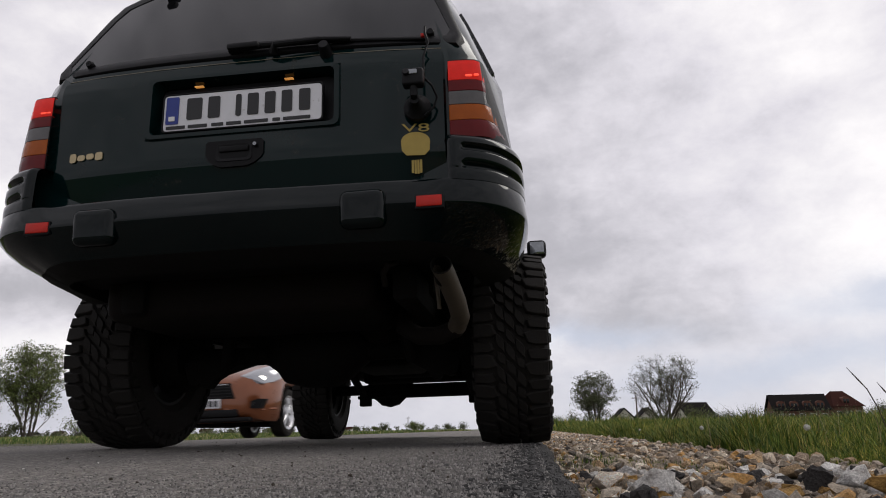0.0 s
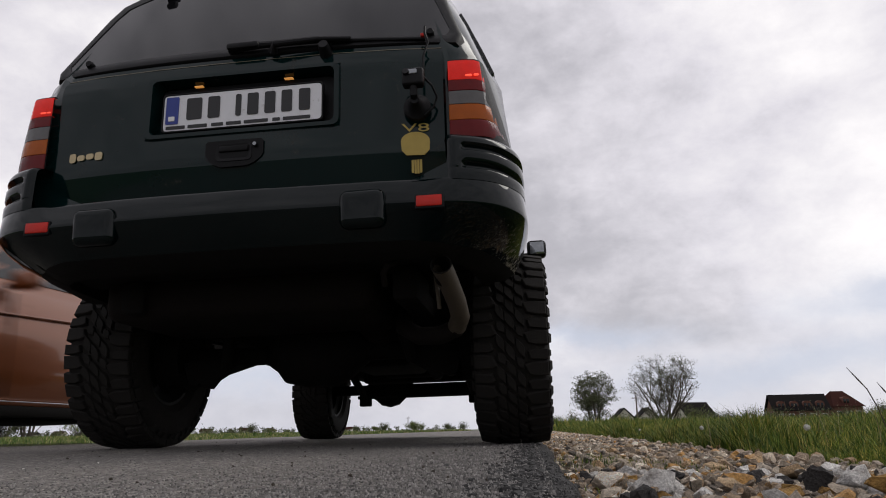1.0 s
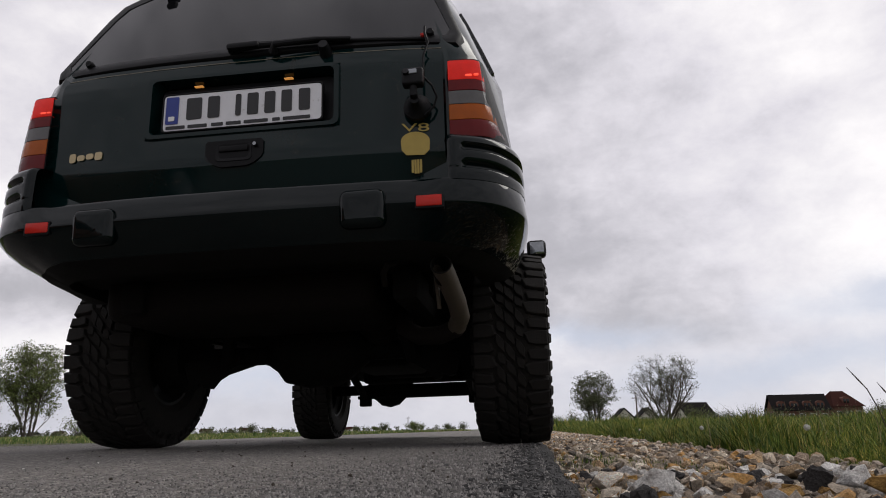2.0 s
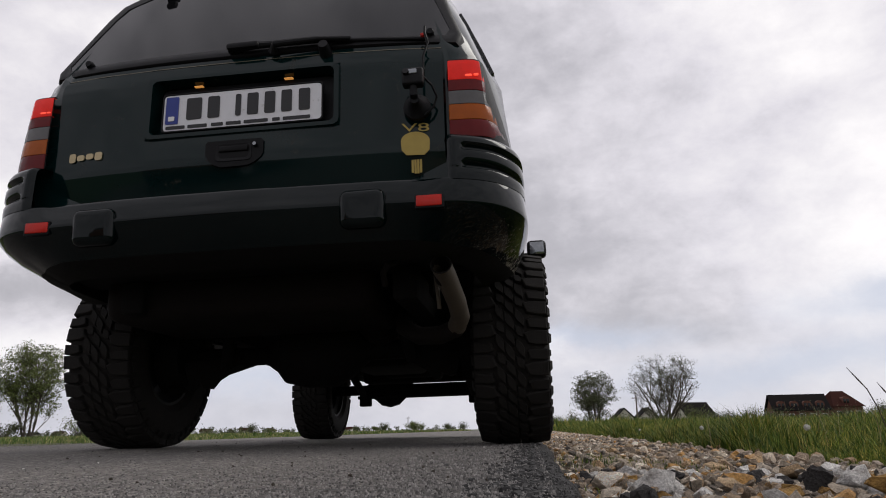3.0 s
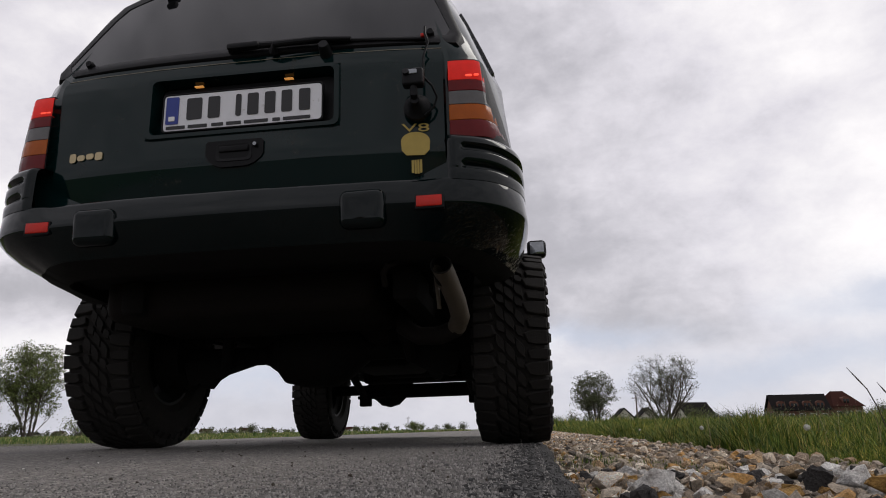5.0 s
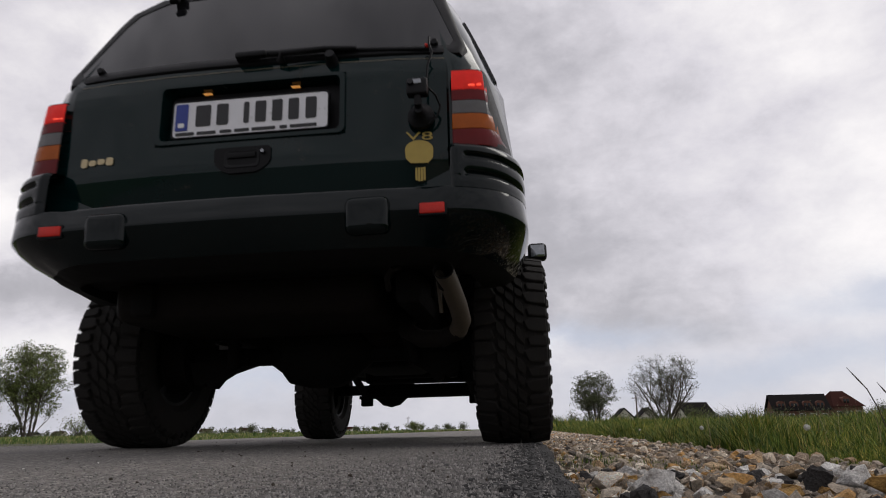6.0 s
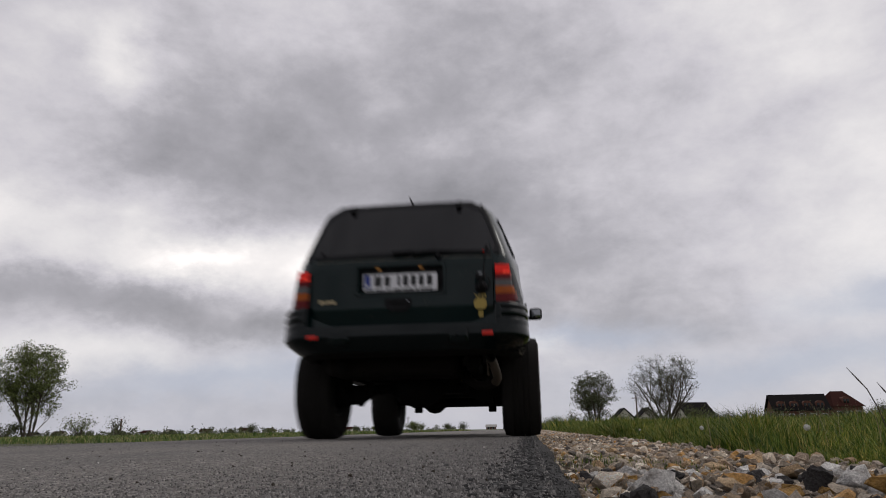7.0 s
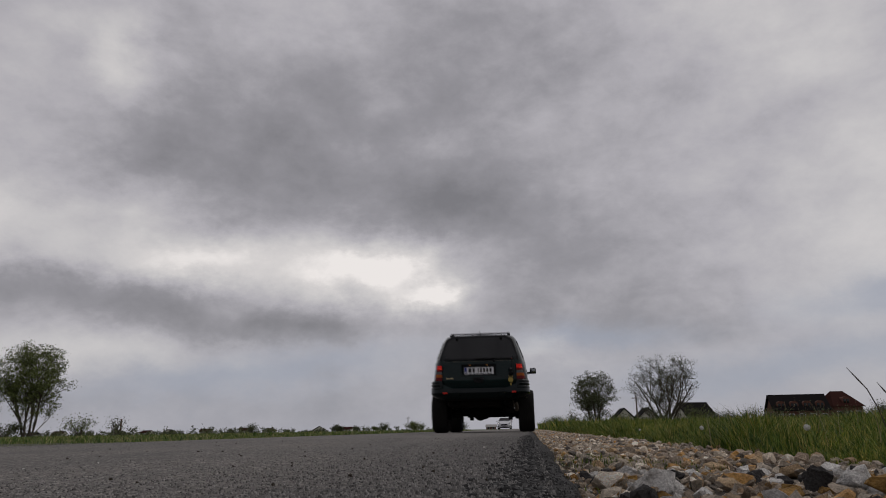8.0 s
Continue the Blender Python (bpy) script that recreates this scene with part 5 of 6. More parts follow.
house(25.6, 200, 4.8, 10, 2.4, 5.0, RENDER_WALL, ROOF_DARK, "pale house with a dark gabled roof", 0, gable_front=True, windows=2)
house(32.2, 202, 5.0, 10, 2.4, 5.1, RENDER_WALL, ROOF_DARK, "pale house with a dark gabled roof beside its twin", 0, gable_front=True, windows=2)
house(42.3, 190, 7.2, 8, 2.8, 5.9, RENDER_WALL, ROOF_DARK, "cream house under a steep dark roof", 14, windows=3)
house(64.0, 178, 12.0, 7, 3.4, 6.9, BRICK_WALL, ROOF_DARK, "long brown house with arched dormers in its dark roof", -3, dormers=4, windows=5)
house(76.8, 186, 7.2, 8, 4.4, 8.0, BRICK_WALL, ROOF_RED, "house under a hipped red tiled roof with one dormer", 10, windows=3, dormers=1, hip=0.55)
house(-23.0, 420, 5.5, 8, 1.6, 2.7, BRICK_WALL, CONCRETE, "low far farm building with a grey roof", 0, windows=2)
for k, (x, y, c) in enumerate(((-318, 420, 0), (-300, 420, 1), (-262, 425, 0), (-246, 430, 1), (-228, 425, 0), (-180, 430, 1), (-160, 420, 1), (-205, 428, 1), (-130, 425, 0), (-112, 428, 1))):
    house(x * 1.6, y * 1.6, 11, 9, 2.4, 4.6 + 0.5 * (k % 3), RENDER_WALL, ROOF_RED if c else ROOF_DARK, "far village house with a %s roof" % ("red" if c else "dark"), 20 * (k % 3) - 15, windows=3, gable_front=k % 2 == 0)


def pole(x, y, h, arms=True):
    root = tagged(new("utility_pole"), "weathered wooden utility pole", "pole")
    root.matrix_basis = pose(x, y, -0.1)
    part("post", tube([(0, 0, 0), (0, 0, h * 0.5), (0.02, 0, h)], [0.16, 0.13, 0.10], 10), WOOD, root)
    if arms:
        part("cross_arm", box(0, 0, h - 0.5, 1.4, 0.12, 0.12, 0.02), WOOD, root)
        for s in (-0.55, 0, 0.55):
            part("insulator", lathe([(0, 0.001), (0, 0.05), (0.1, 0.06), (0.16, 0.03), (0.16, 0.001)], 8), FRAMEWHITE, root, "", Matrix.Translation((s, 0, h - 0.44)) @ Matrix.Rotation(radians(-90), 4, "Y"))
    return root


pole(17.8, 120, 5.3)
pole(-43.6, 250, 5.0)
pole(0.9, 150, 2.9, False)
stack = tagged(new("chimney_stack"), "tall far brick chimney stack", "chimney")
stack.matrix_basis = pose(-307.8, 500, -0.1)
part("shaft", tube([(0, 0, 0), (0, 0, 6), (0, 0, 12.1)], [0.75, 0.65, 0.55], 14), BRICK_WALL, stack)
part("rim", tube([(0, 0, 11.6), (0, 0, 12.2)], 0.72, 14), BRICK_WALL, stack)


# ---- grass ----
def blades(name, spots, mat, label, rng, width, category="grass"):
    """Bent blades; spots: (x, y, z, height)."""
    verts, faces = [], []
    for x, y, z, h in spots:
        a = rng.uniform(0, math.tau)
        c, s = math.cos(a), math.sin(a)
        lean = abs(rng.gauss(0.30, 0.32)) * h
        w = width(y) * rng.uniform(0.6, 1.4)
        b = rng.uniform(0, math.tau)
        dx, dy = math.cos(b) * lean, math.sin(b) * lean
        k = len(verts)
        verts += [(x - c * w, y - s * w, z), (x + c * w, y + s * w, z), (x + dx * 0.3 + c * w * 0.8, y + dy * 0.3 + s * w * 0.8, z + h * 0.55),
                  (x + dx * 0.3 - c * w * 0.8, y + dy * 0.3 - s * w * 0.8, z + h * 0.55), (x + dx, y + dy, z + h * 0.97)]
        faces += [(k, k + 1, k + 2, k + 3), (k + 3, k + 2, k + 4)]
    return tagged(new(name, mesh_of(name, verts, faces, mat)), label, category, kind="stuff")


def clumped(rng, x, y):
    return 0.62 + 1.05 * noise.noise(Vector((x * 1.7, y * 0.9, 3.0))) + 0.3 * noise.noise(Vector((x * 6, y * 5, 9.0)))


rng = random.Random(31)
spots = []
while len(spots) < 190000:
    y = 0.5 + 26 * rng.random() ** 2.2
    x = 0.80 + rng.random() ** 1.7 * (1.8 + y * 0.8)
    edge = 0.80 + 0.09 * noise.noise(Vector((y * 2.2, 0, 0)))
    if x < edge:
        continue
    h = max(0.04, 0.118 * clumped(rng, x, y) * rng.uniform(0.6, 1.25)) + 0.010 * min(y, 9)
    h *= min(1, 0.40 + (x - edge) * 4.5)
    spots.append((x, y, ground_z(x, y) - 0.005, h))
for _ in range(14000):
    y = 1.0 - 9 * rng.random() ** 1.3
    x = 0.82 + rng.random() ** 1.5 * 7
    spots.append((x, y, ground_z(x, y) - 0.005, max(0.05, 0.17 * clumped(rng, x, y) * rng.uniform(0.6, 1.25))))
for _ in range(9000):
    y = 0.5 + 9 * rng.random()
    x = 2.5 + rng.random() * 8
    spots.append((x, y, ground_z(x, y) - 0.005, max(0.05, 0.2 * clumped(rng, x, y) * rng.uniform(0.6, 1.25))))
blades("verge_grass", spots, GRASS, "long green grass on the road verge", rng, lambda y: 0.0011 + 0.00032 * abs(y))
spots = []
while len(spots) < 42000:
    y = 20 + 75 * rng.random() ** 1.5
    x = 1.0 + rng.random() * (0.62 * y + 2)
    spots.append((x, y, ground_z(x, y), max(0.15, 0.30 * clumped(rng, x * 0.3, y * 0.3)) * rng.uniform(0.6, 1.2) + 0.0065 * y))
blades("meadow_grass", spots, GRASS, "rough meadow grass behind the verge", rng, lambda y: 0.0006 * y)
spots = []
while len(spots) < 75000:
    y = -8 + 82 * rng.random() ** 1.7
    x = LEFT_EDGE + 0.1 - rng.random() ** 1.4 * (1.5 + y * 0.9)
    spots.append((x, y, -0.10, 0.11 * max(0.4, clumped(rng, x * 0.5, y * 0.5)) * rng.uniform(0.6, 1.3) + 0.0022 * y))
blades("field_grass", spots, FIELDGRASS, "pale green field grass across the road", rng, lambda y: 0.0018 + 0.0004 * abs(y))
spots = [(0.19 + rng.gauss(0, 0.05), 2.25 + rng.gauss(0, 0.16), -0.045, rng.uniform(0.008, 0.022)) for _ in range(240)]
spots += [(0.36 + rng.gauss(0, 0.05), 1.85 + rng.gauss(0, 0.10), -0.045, rng.uniform(0.007, 0.017)) for _ in range(120)]
spots += [(0.28 + rng.gauss(0, 0.05), 2.15 + rng.gauss(0, 0.10), -0.045, rng.uniform(0.007, 0.017)) for _ in range(90)]
spots += [(0.10 + rng.gauss(0, 0.03), 2.0 + rng.gauss(0, 0.5), -0.05, rng.uniform(0.008, 0.016)) for _ in range(70)]
blades("gravel_weeds", spots, GRASS, "small green weeds between the stones", rng, lambda y: 0.0011, "weeds")
spots = [(0.95 + rng.random() * 2.2, 1.6 + rng.random() * 5, -0.06, rng.uniform(0.12, 0.26)) for _ in range(260)]
blades("dry_stalks", spots, DRY, "dry straw among the green grass", rng, lambda y: 0.0011, "dry grass")


def stalk(points, head, label, mat=DRY):
    root = tagged(new("grass_stalk"), label, "grass stalk")
    root.matrix_basis = Matrix.Translation(points[0])
    rel = [Vector(p) - Vector(points[0]) for p in points]
    part("stem", tube(rel, [0.0016] * (len(rel) - 1) + [0.0008], 5), mat, root)
    if head:
        d = rel[-1] - rel[-2]
        part("ear", tube([rel[-2], rel[-2] + d * 0.4, rel[-1]], [0.0012, 0.0022, 0.0006], 6), mat, root)
    return root


stalk([(0.955, 2.02, -0.06), (0.945, 2.01, 0.03), (0.925, 2.0, 0.095), (0.905, 2.0, 0.145), (0.862, 2.0, 0.203)], True, "tall bent dry grass stalk", BARK)
stalk([(1.01, 2.02, -0.06), (0.985, 2.0, 0.06), (0.958, 2.0, 0.125), (0.933, 2.0, 0.162)], True, "tall bent dry grass stalk", BARK)
stalk([(1.03, 2.0, -0.06), (1.0, 2.0, 0.08), (0.972, 2.0, 0.13)], True, "tall bent dry grass stalk", BARK)
stalk([(0.80, 3.3, -0.06), (0.80, 3.3, 0.03), (0.795, 3.3, 0.085)], False, "pale upright dry stalk")


def dandelion(x, y, top, seed, r=0.012):
    rng = random.Random(seed)
    root = tagged(new("dandelion"), "white dandelion clock on a thin stem", "dandelion", "dandelion clocks in the verge")
    root.matrix_basis = pose(x, y, -0.06)
    h = top + 0.06
    part("stem", tube([(0.01, 0, 0), (0.004, 0, h * 0.5), (0, 0, h)], 0.0017, 6), GRASS, root)
    bm = bmesh.new()
    bmesh.ops.create_icosphere(bm, subdivisions=1, radius=r * 0.5, matrix=Matrix.Translation((0, 0, h)))
    for _ in range(130):
        d = Vector((rng.gauss(0, 1), rng.gauss(0, 1), rng.gauss(0.1, 1))).normalized()
        p = Vector((0, 0, h)) + d * r * rng.uniform(0.8, 1.05)
        u = d.orthogonal().normalized() * 0.0028
        w = d.cross(u)
        bm.faces.new([bm.verts.new(q) for q in (p + u, p - u * 0.5 + w * 0.87, p - u * 0.5 - w * 0.87)])
    part("seed_head", bm, FLUFF, root, "white fluffy seed head", smooth=0)
    return root


for k, (x, y, top) in enumerate(((0.83, 2.25, 0.046), (0.79, 3.4, 0.046), (0.93, 6.2, 0.03), (1.25, 4.2, 0.10), (1.0, 9.0, 0.06))):
    dandelion(x, y, top, 50 + k, 0.0095)


# ---- loose things on the road ----
def crumb(x, y, s, seed, mat):
    rng = random.Random(seed)
    bm = bmesh.new()
    for _ in range(14):
        bm.verts.new(Vector((rng.gauss(0, 1), rng.gauss(0, 1), rng.gauss(0, 0.6))).normalized() * s * rng.uniform(0.7, 1) + Vector((0, 0, s * 0.4)))
    bmesh.ops.convex_hull(bm, input=bm.verts[:])
    ob = part("dirt_clod", bm, mat, m=pose(x, y, 0.0))
    return tagged(ob, "small dark clod of dirt on the asphalt", "clod", "clods on the road")


rng = random.Random(8)
for k in range(64):
    y = 0.75 + 4.0 * rng.random() ** 1.5
    crumb(-0.04 - rng.random() * (0.25 + y * 0.55), y, rng.uniform(0.0015, 0.0034) * (1 + 0.25 * y), 300 + k, DARKSOIL if k % 19 else PALE)


# ---- gravel, last of the structure's pieces ----
def stone_mesh(seed, mat, points=18, level=0):
    """A weathered stone: a hull of few points; at level > 0 its faces are chipped and pitted."""
    rng = random.Random(seed)
    bm = bmesh.new()
    sx, sy, sz = rng.uniform(0.75, 1.2), rng.uniform(0.7, 1.1), rng.uniform(0.5, 0.8)
    for _ in range(points):
        d = Vector((rng.gauss(0, 1), rng.gauss(0, 1), rng.gauss(0, 1))).normalized()
        k = rng.uniform(0.86, 1.0)
        bm.verts.new((d.x * sx * k, d.y * sy * k, d.z * sz * k))
    bmesh.ops.convex_hull(bm, input=bm.verts[:])
    for v in [v for v in bm.verts if not v.link_faces]:
        bm.verts.remove(v)
    if level:
        off = Vector((rng.uniform(0, 50), 0, 0))
        bmesh.ops.subdivide_edges(bm, edges=bm.edges[:], cuts=level, use_grid_fill=True)
        for v in bm.verts:
            p = v.co
            v.co = p * (1 + 0.18 * noise.noise(p * 1.7 + off) + 0.13 * noise.noise(p * 4.2 + off) + 0.07 * noise.noise(p * 9 + off))
    return finish(bm, "stone", mat, 28 if level else 42)


def build_gravel():
    rng = random.Random(14)
    kinds = [stone_mesh(500 + k, STONE, 15, level=2) for k in range(22)]
    special = {"o": [stone_mesh(540 + k, OCHRE, 15, level=3) for k in range(3)], "p": [stone_mesh(550 + k, PALE, 15, level=3) for k in range(3)], "d": [stone_mesh(560 + k, DARKSTONE, 15, level=3) for k in range(3)], "m": kinds}
    grid = {}

    def free(x, y, r, gap):
        cx, cy = int(x / 0.12), int(y / 0.12)
        for i in (-1, 0, 1):
            for j in (-1, 0, 1):
                for a, b, q in grid.get((cx + i, cy + j), ()):
                    if (a - x) ** 2 + (b - y) ** 2 < ((r + q) * gap) ** 2:
                        return False
        grid.setdefault((cx, cy), []).append((x, y, r))
        return True

    def put(me, x, y, r, z):
        ob = new("stone", me)
        ob.parent = SHOULDER
        ob.matrix_basis = Matrix.Translation((x, y, z)) @ Euler((rng.uniform(-0.35, 0.35), rng.uniform(-0.35, 0.35), rng.uniform(0, 6.28))).to_matrix().to_4x4() @ Matrix.Diagonal((r, r, r, 1))

    big = [(0.200, 1.22, 0.052, "p"), (0.462, 1.24, 0.056, "d"), (0.520, 1.12, 0.058, "o"), (0.375, 1.12, 0.035, "o"), (0.135, 1.28, 0.052, "m"), (0.268, 1.22, 0.036, "m"), (0.395, 1.36, 0.034, "d"),
           (0.345, 1.28, 0.045, "m"), (0.525, 1.26, 0.042, "p"), (0.62, 1.85, 0.030, "m"), (0.45, 1.12, 0.034, "m"), (0.12, 1.12, 0.034, "m"), (0.19, 1.08, 0.030, "o"), (0.30, 1.10, 0.032, "m"), (0.245, 1.10, 0.026, "p")]
    for x, y, r, c in [(a, b, q * 0.74, c) for a, b, q, c in big]:
        grid.setdefault((int(x / 0.12), int(y / 0.12)), []).append((x, y, r))
        put(rng.choice(special[c]), x, y, r, -0.052 + r * 0.42)
    count = len(big)
    rest = []
    for layer, (tries, r0, r1, gap) in enumerate(((520, 0.019, 0.031, 0.95), (6500, 0.012, 0.022, 0.86), (22000, 0.006, 0.012, 0.82))):
        for _ in range(tries):
            y = 0.80 + 11.5 * rng.random() ** 1.9
            x = 0.075 + rng.random() * 0.77
            r = rng.uniform(r0, r1) * (1 if x > 0.12 else 0.7)
            if layer == 0 and rng.random() < 0.45 and y > 2.2:
                continue
            if not free(x, y, r, gap):
                continue
            z = -0.054 + r * 0.40 + 0.012 * noise.noise(Vector((x * 5, y * 3, 1)))
            if y < 1.75 and layer < 2 and count < 300:
                put(rng.choice(special[rng.choice("mmmmmmmopppd")]), x, y, r, z)
                count += 1
            else:
                rest.append((x, y, r, z))
    verts, faces = [], []
    small = [stone_mesh(580 + k, STONE, 14) for k in range(24)]
    shapes = [([v.co.copy() for v in me.vertices], [tuple(p.vertices) for p in me.polygons]) for me in small]
    for _ in range(2600):
        rest.append((0.08 + rng.random() * 0.80, 0.82 - rng.random() * 8, rng.uniform(0.012, 0.03), -0.048))
    y = 12.0
    while y < 58:
        for _ in range(26):
            rest.append((0.08 + rng.random() * 0.78, y + rng.uniform(0, 0.5), rng.uniform(0.016, 0.034), -0.048))
        y += 0.5
    for x, y, r, z in rest:
        vs, fs = rng.choice(shapes)
        m = Matrix.Translation((x, y, z)) @ Euler((rng.uniform(-0.4, 0.4), rng.uniform(-0.4, 0.4), rng.uniform(0, 6.28))).to_matrix().to_4x4() @ Matrix.Diagonal((r, r, r, 1))
        k = len(verts)
        verts.extend(m @ v for v in vs)
        faces.extend(tuple(k + i for i in f) for f in fs)
    me = mesh_of("gravel", verts, faces, STONE)
    ob = new("gravel", me)
    ob.parent = SHOULDER
    tagged(ob, "small mixed gravel filling the shoulder", kind="stuff")


build_gravel()


# ---- the other cars ----
def small_car(name, label, paint, lit):
    """A small hatchback, its nose at y = 0 and looking to -y."""
    root = tagged(new(name), label, "car")
    F, B = 0.83, 3.32
    st = [(0.00, 0.30, 0.52, 0.58, 0.44, 0.62, 0.36, 0, 0), (0.06, 0.24, 0.68, 0.66, 0.56, 0.71, 0.46, 0, 0), (0.18, 0.20, 0.79, 0.74, 0.66, 0.80, 0.54, 0, 0), (0.45, 0.19, 0.84, 0.86, 0.72, 0.90, 0.60, 0, 0), (0.85, 0.19, 0.855, 0.92, 0.76, 0.985, 0.64, 0, 0),
          (1.15, 0.19, 0.86, 0.95, 0.78, 1.04, 0.68, 0, 0), (1.36, 0.19, 0.86, 0.957, 0.778, 1.16, 0.655, 0, 0), (1.80, 0.19, 0.86, 0.97, 0.775, 1.40, 0.60, 0, 0), (2.15, 0.19, 0.86, 0.98, 0.77, 1.465, 0.59, 0, 0), (2.8, 0.19, 0.86, 1.0, 0.76, 1.47, 0.575, 0, 0),
          (3.4, 0.20, 0.85, 1.03, 0.745, 1.41, 0.555, 0, 0), (3.75, 0.26, 0.82, 1.04, 0.72, 1.27, 0.54, 0, 0), (3.90, 0.34, 0.76, 0.98, 0.66, 1.05, 0.5, 0, 0), (3.95, 0.42, 0.66, 0.80, 0.58, 0.86, 0.45, 0, 0)]
    st = refine(st, (F, B), 0.34)
    rings = shell(st, (F, B), 0.34, 0.31)
    part("body", loft(rings, True, True), paint, root, smooth=45)
    keys = [s[0] for s in st]

    def near(y):
        return min(range(len(keys)), key=lambda k: abs(keys[k] - y))
    for s in (-1, 1):
        for a, b, nm in ((1.35, 2.15, "front_side_window"), (2.15, 2.8, "middle_side_window"), (2.85, 3.42, "rear_side_window")):
            ks = [k for k in range(len(keys)) if a - 0.01 <= keys[k] <= b + 0.01]
            if len(ks) < 2:
                ks = sorted({near(a), near(b)})
            part(nm, side_glass(rings, ks, 0.10, 0.84, s, 0.005), GLASS, root, "dark side window")
        # swept-back lamp, set into the front corner
        rows = []
        for y, x0, x1, z0, z1 in ((0.13, 0.46, 0.70, 0.645, 0.735), (0.26, 0.58, 0.79, 0.67, 0.815), (0.42, 0.69, 0.825, 0.72, 0.865), (0.56, 0.745, 0.815, 0.80, 0.885)):
            rows.append([Vector((s * x0, y - 0.04, z1 + 0.012)), Vector((s * (x0 + x1) / 2, y - 0.035, z1 + 0.008)), Vector((s * (x1 + 0.012), y, z1 - 0.03)), Vector((s * (x1 + 0.022), y, z0)), Vector((s * x0, y - 0.05, z0))])
        lamp = part("head_lamp", loft(rows, True, True), HEADGLASS, root, "clear swept-back head lamp", smooth=50)
        part("beam", box(s * 0.665, 0.160, 0.712, 0.15, 0.055, 0.055, 0.022, 3), HEADLAMP, lamp, "lit white beam")
        fog = part("fog_recess", loft([[Vector((s * x, y, z)) for x, z in ((0.46, 0.345), (0.74, 0.350), (0.79, 0.455), (0.70, 0.462), (0.55, 0.415))] for y in (0.16, 0.035)], True, True), BLACK, root, "black three-cornered fog lamp recess")
        part("bumper_crease", tube([(s * 0.30, 0.000, 0.345), (s * 0.52, 0.030, 0.325), (s * 0.72, 0.120, 0.330), (s * 0.83, 0.30, 0.345)], 0.016, 8), paint, root)
        part("fog_lamp", lathe([(-0.01, 0.001), (-0.01, 0.022), (0.02, 0.026), (0.02, 0.001)], 16), STEEL, fog, "", Matrix.Translation((s * 0.64, 0.025, 0.40)) @ Matrix.Rotation(radians(90), 4, "Z"))
        mir = part("door_mirror", box(s * 0.93, 1.62, 0.985, 0.17, 0.11, 0.12, 0.035, 3), paint, root)
        part("mirror_foot", box(s * 0.84, 1.62, 0.955, 0.08, 0.05, 0.04, 0.01), BLACK, mir)
        part("tail_lamp", loft([[Vector((s * 0.74, y, z)) for y, z in ((3.74, 1.18), (3.86, 1.0), (3.80, 0.82), (3.70, 0.95))], [Vector((s * 0.835, y - 0.03, z)) for y, z in ((3.70, 1.15), (3.80, 1.0), (3.76, 0.84), (3.66, 0.95))]], True, True), RED, root, "red tail lamp")
        part("side_sill", box(s * 0.830, 2.07, 0.205, 0.06, 1.78, 0.07, 0.02), UNDER, root, "black sill")
        part("sill_trim", box(s * 0.862, 2.07, 0.262, 0.01, 1.7, 0.006, 0.002), ALLOY, root)
        part("door_crease", tube([(s * 0.852, 0.95, 0.74), (s * 0.858, 2.0, 0.80), (s * 0.842, 3.3, 0.87)], 0.008, 6), paint, root)
        for y in (1.62, 2.72):
            part("door_seam", box(s * 0.857, y, 0.60, 0.012, 0.006, 0.62), BLACK, root)
        part("door_handle", box(s * 0.862, 2.5, 0.84, 0.03, 0.17, 0.03, 0.01), paint, root)
        for ax in (F, B):
            part("arch_liner", loft([[(s * x, ax + 0.335 * math.cos(radians(200 * k / 12 - 10)), 0.31 + 0.335 * math.sin(radians(200 * k / 12 - 10))) for x in (0.5, 0.845)] for k in range(13)], False), UNDER, root)
    i0, i1, n = near(1.80), near(1.15), len(rings[0])
    up = [rings[i0][k] for k in range(9, n - 9)]
    lo = [rings[i1][k] for k in range(9, n - 9)]
    o = Vector((0, -0.010, 0.012))
    bm = loft([[p + o for p in up], [p.lerp(q, 0.5) + o for p, q in zip(up, lo)], [p.lerp(q, 0.97) + o for p, q in zip(up, lo)]], False)
    got = bmesh.ops.extrude_face_region(bm, geom=bm.faces[:])
    bmesh.ops.translate(bm, vec=(0, 0.008, -0.010), verts=[v for v in got["geom"] if isinstance(v, bmesh.types.BMVert)])
    part("windscreen", bm, GLASS, root, "dark windscreen")
    grille = part("grille", loft([[(-0.43 * k, y, z0), (0.43 * k, y, z0), (0.36 * k, y, z1), (-0.36 * k, y, z1)] for k, y, z0, z1 in ((1, 0.03, 0.47, 0.655), (1, -0.012, 0.47, 0.655), (0.96, -0.015, 0.476, 0.648))], True, True), BLACK, root, "wide black grille with bright slats")
    for k in range(5):
        part("slat", box(0, -0.020, 0.492 + 0.036 * k, 0.80 - 0.028 * k, 0.014, 0.010, 0.004), CHROME if k == 4 else STEEL, grille)
    plate = part("number_plate", box(0, -0.024, 0.415, 0.52, 0.012, 0.112, 0.004), PLATE, root, "white number plate")
    for k in range(7):
        part("bar", box(-0.19 + 0.065 * k, -0.0305, 0.415, 0.045, 0.003, 0.07), INK, plate)
    part("blue_band", box(-0.24, -0.0305, 0.415, 0.036, 0.003, 0.10), PLATEBLUE, plate)
    part("lower_intake", box(0, 0.010, 0.30, 0.95, 0.06, 0.09, 0.02), BLACK, root, "black lower intake")
    part("front_lip", box(0, 0.06, 0.225, 1.25, 0.14, 0.05, 0.015), BLACK, root)
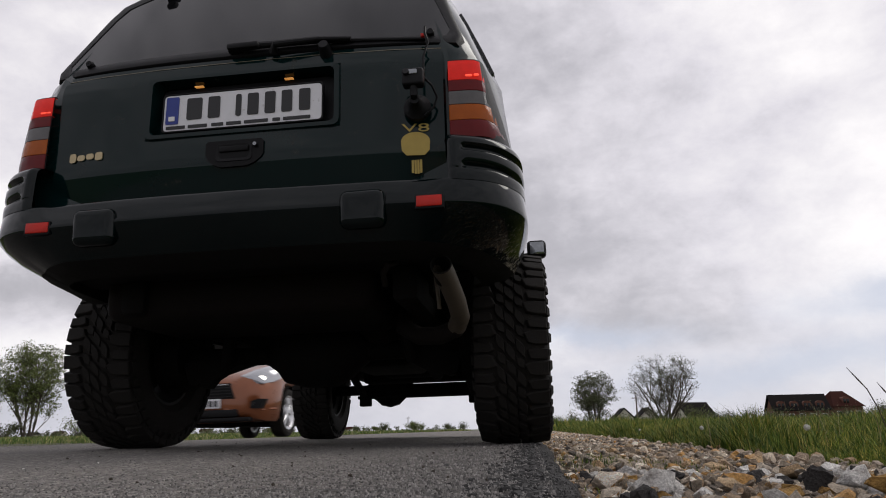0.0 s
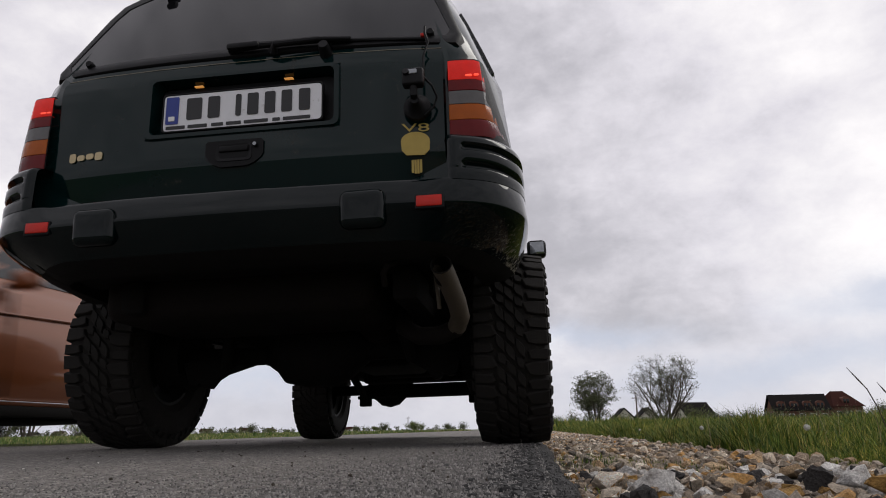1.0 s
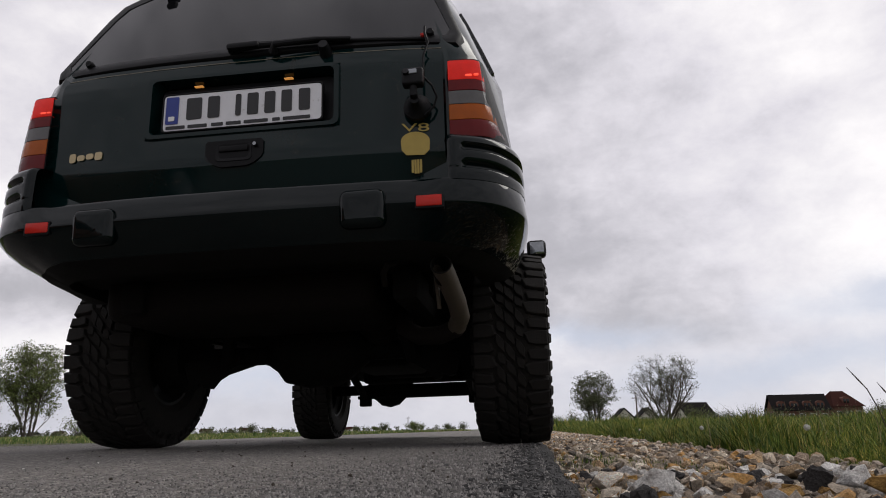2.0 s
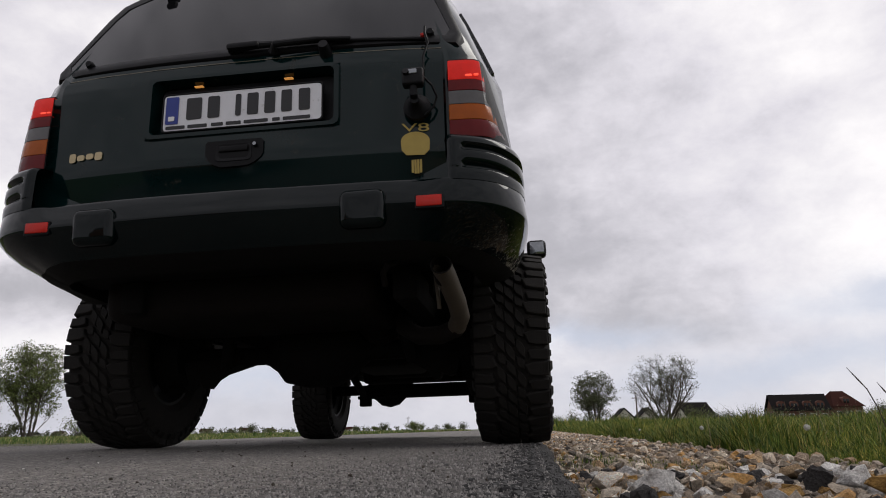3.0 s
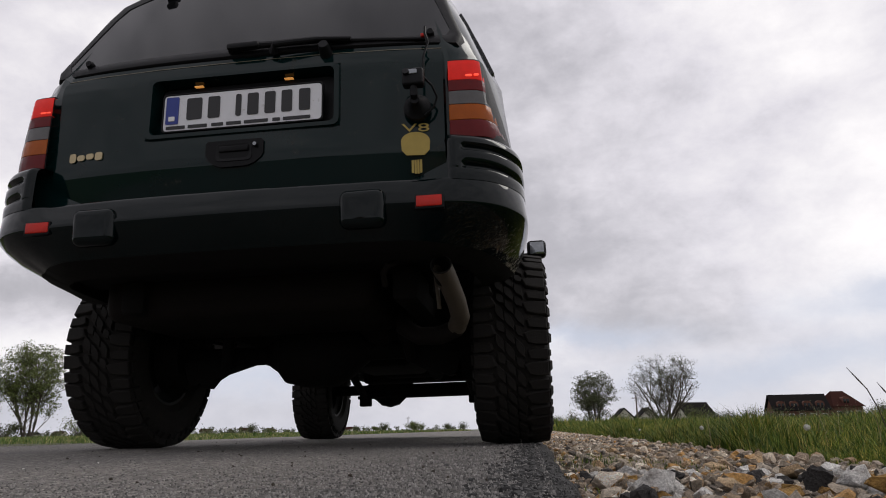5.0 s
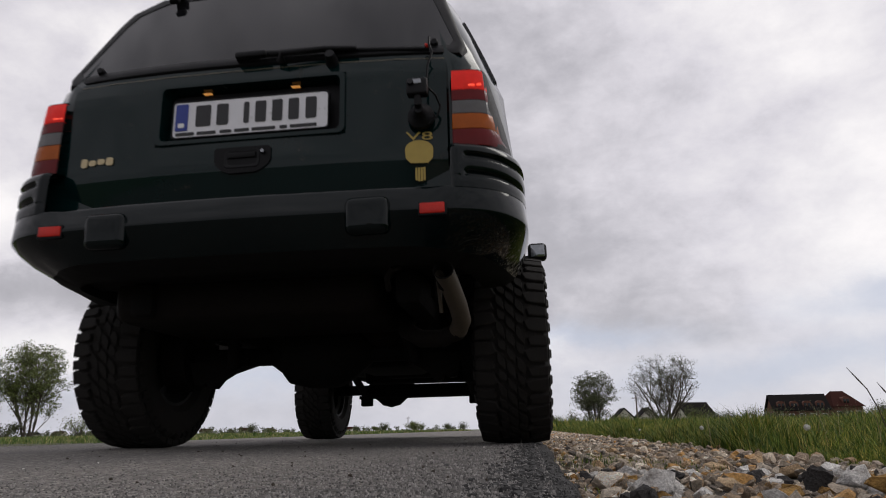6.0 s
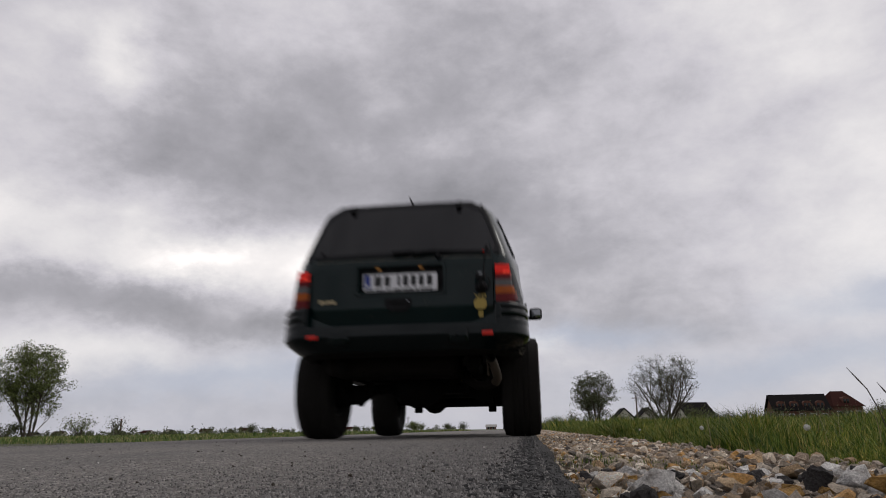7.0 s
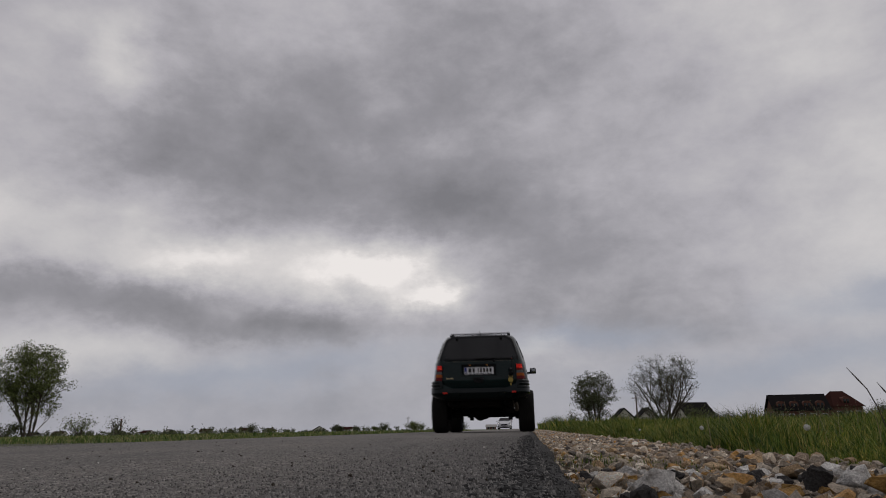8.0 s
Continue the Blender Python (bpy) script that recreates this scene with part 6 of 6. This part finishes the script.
    part("underbody", box(0, 2.0, 0.22, 1.05, 3.3, 0.10, 0.03), UNDER, root, "dark underbody")
    part("rear_bumper", box(0, 3.90, 0.48, 1.40, 0.14, 0.20, 0.05, 3), paint, root)
    part("rear_window", loft([[(-0.50, 3.53, 1.40), (0.50, 3.53, 1.40), (0.50, 3.52, 1.38), (-0.50, 3.52, 1.38)], [(-0.56, 3.83, 1.12), (0.56, 3.83, 1.12), (0.56, 3.82, 1.10), (-0.56, 3.82, 1.10)]], True, True), GLASS, root)
    return root, add_wheels(root, 0.31, 0.10, 0.215, [(s * 0.735, y, s) for y in (F, B) for s in (-1, 1)], ALLOY, False, 5)


hatch, hatch_wheels = small_car("hatchback", "copper orange hatchback with its head lamps lit, driving past", COPPER, True)
far_car, far_wheels = small_car("oncoming_car", "small white car far down the road, lamps lit", WHITEPAINT, True)


# ---- what moves ----
def curve_at(table, t):
    """A smooth value at t from rows of (t, value)."""
    if t <= table[0][0]:
        return table[0][1]
    for k in range(len(table) - 1):
        (t0, a), (t1, b) = table[k], table[k + 1]
        if t0 <= t <= t1:
            p = table[k - 1] if k else (2 * t0 - t1, a)
            q = table[k + 2] if k + 2 < len(table) else (2 * t1 - t0, 2 * b - a)
            m0, m1 = (b - p[1]) / (t1 - p[0]) * (t1 - t0), (q[1] - a) / (q[0] - t0) * (t1 - t0)
            u = (t - t0) / (t1 - t0)
            return a * (2 * u ** 3 - 3 * u * u + 1) + m0 * (u ** 3 - 2 * u * u + u) + b * (3 * u * u - 2 * u ** 3) + m1 * (u ** 3 - u * u)
    return table[-1][1]


SUV_WAY = [(0.0, 1.83), (5.7, 1.83), (5.8, 1.84), (6.0, 1.885), (6.2, 2.00), (6.4, 2.28), (6.5, 2.515), (6.6, 2.81), (6.8, 3.60), (7.0, 4.58), (7.2, 5.80), (7.6, 8.70), (8.0, 12.32)]
SUV_LEAN = [(0.0, -0.86), (5.7, -0.86), (6.0, -0.5), (6.3, 0.1), (6.5, 0.2), (7.0, 0.15), (8.0, 0.0)]
HATCH_WAY = [(0.0, 8.88), (0.2, 7.60), (0.4, 6.36), (0.8, 4.00), (1.3, 1.52), (1.8, -0.9), (2.6, -4.6), (4.0, -10.5), (6.0, -19.0), (8.0, -28.0)]
FAR_WAY = [(0.0, 210.0), (6.8, 107.0), (8.0, 86.0)]


def motions():
    dense = [0.0, 2.8, 5.6] + [5.7 + k / 30 for k in range(69)] + [8.0]
    def suv_pose(t, y):
        return Matrix.Translation((-0.869, y, 0.5)) @ pose(0, 0, 0, 0, curve_at(SUV_LEAN, t), 0) @ Matrix.Translation((0, 0, -0.5))
    walk(suv, [(t, suv_pose(t, curve_at(SUV_WAY, t))) for t in dense])
    for w, x, wy, R in suv_wheels:
        rows = []
        for t in dense:
            y = curve_at(SUV_WAY, t)
            world_pose = Matrix.Translation((-0.869 + x, y + wy, R)) @ Matrix.Rotation(-(y - 1.83) / R + 0.07 * x, 4, "X")
            rows.append((t, suv_pose(t, y).inverted() @ world_pose))
        walk(w, rows)

    def hatch_pose(t):
        return pose(-3.94, curve_at(HATCH_WAY, t) - 0.83, -0.014, 0, -1.05, 0)
    steps = [k / 30 for k in range(241)]
    walk(hatch, [(t, hatch_pose(t)) for t in steps])
    for w, x, wy, R in hatch_wheels:
        walk(w, [(t, pose(x, wy, R) @ Matrix.Rotation(-curve_at(HATCH_WAY, t) / R, 4, "X")) for t in steps])
    walk(far_car, [(t, pose(-3.13, curve_at(FAR_WAY, t), -0.01)) for t in (0.0, 6.8, 7.4, 8.0)])


motions()
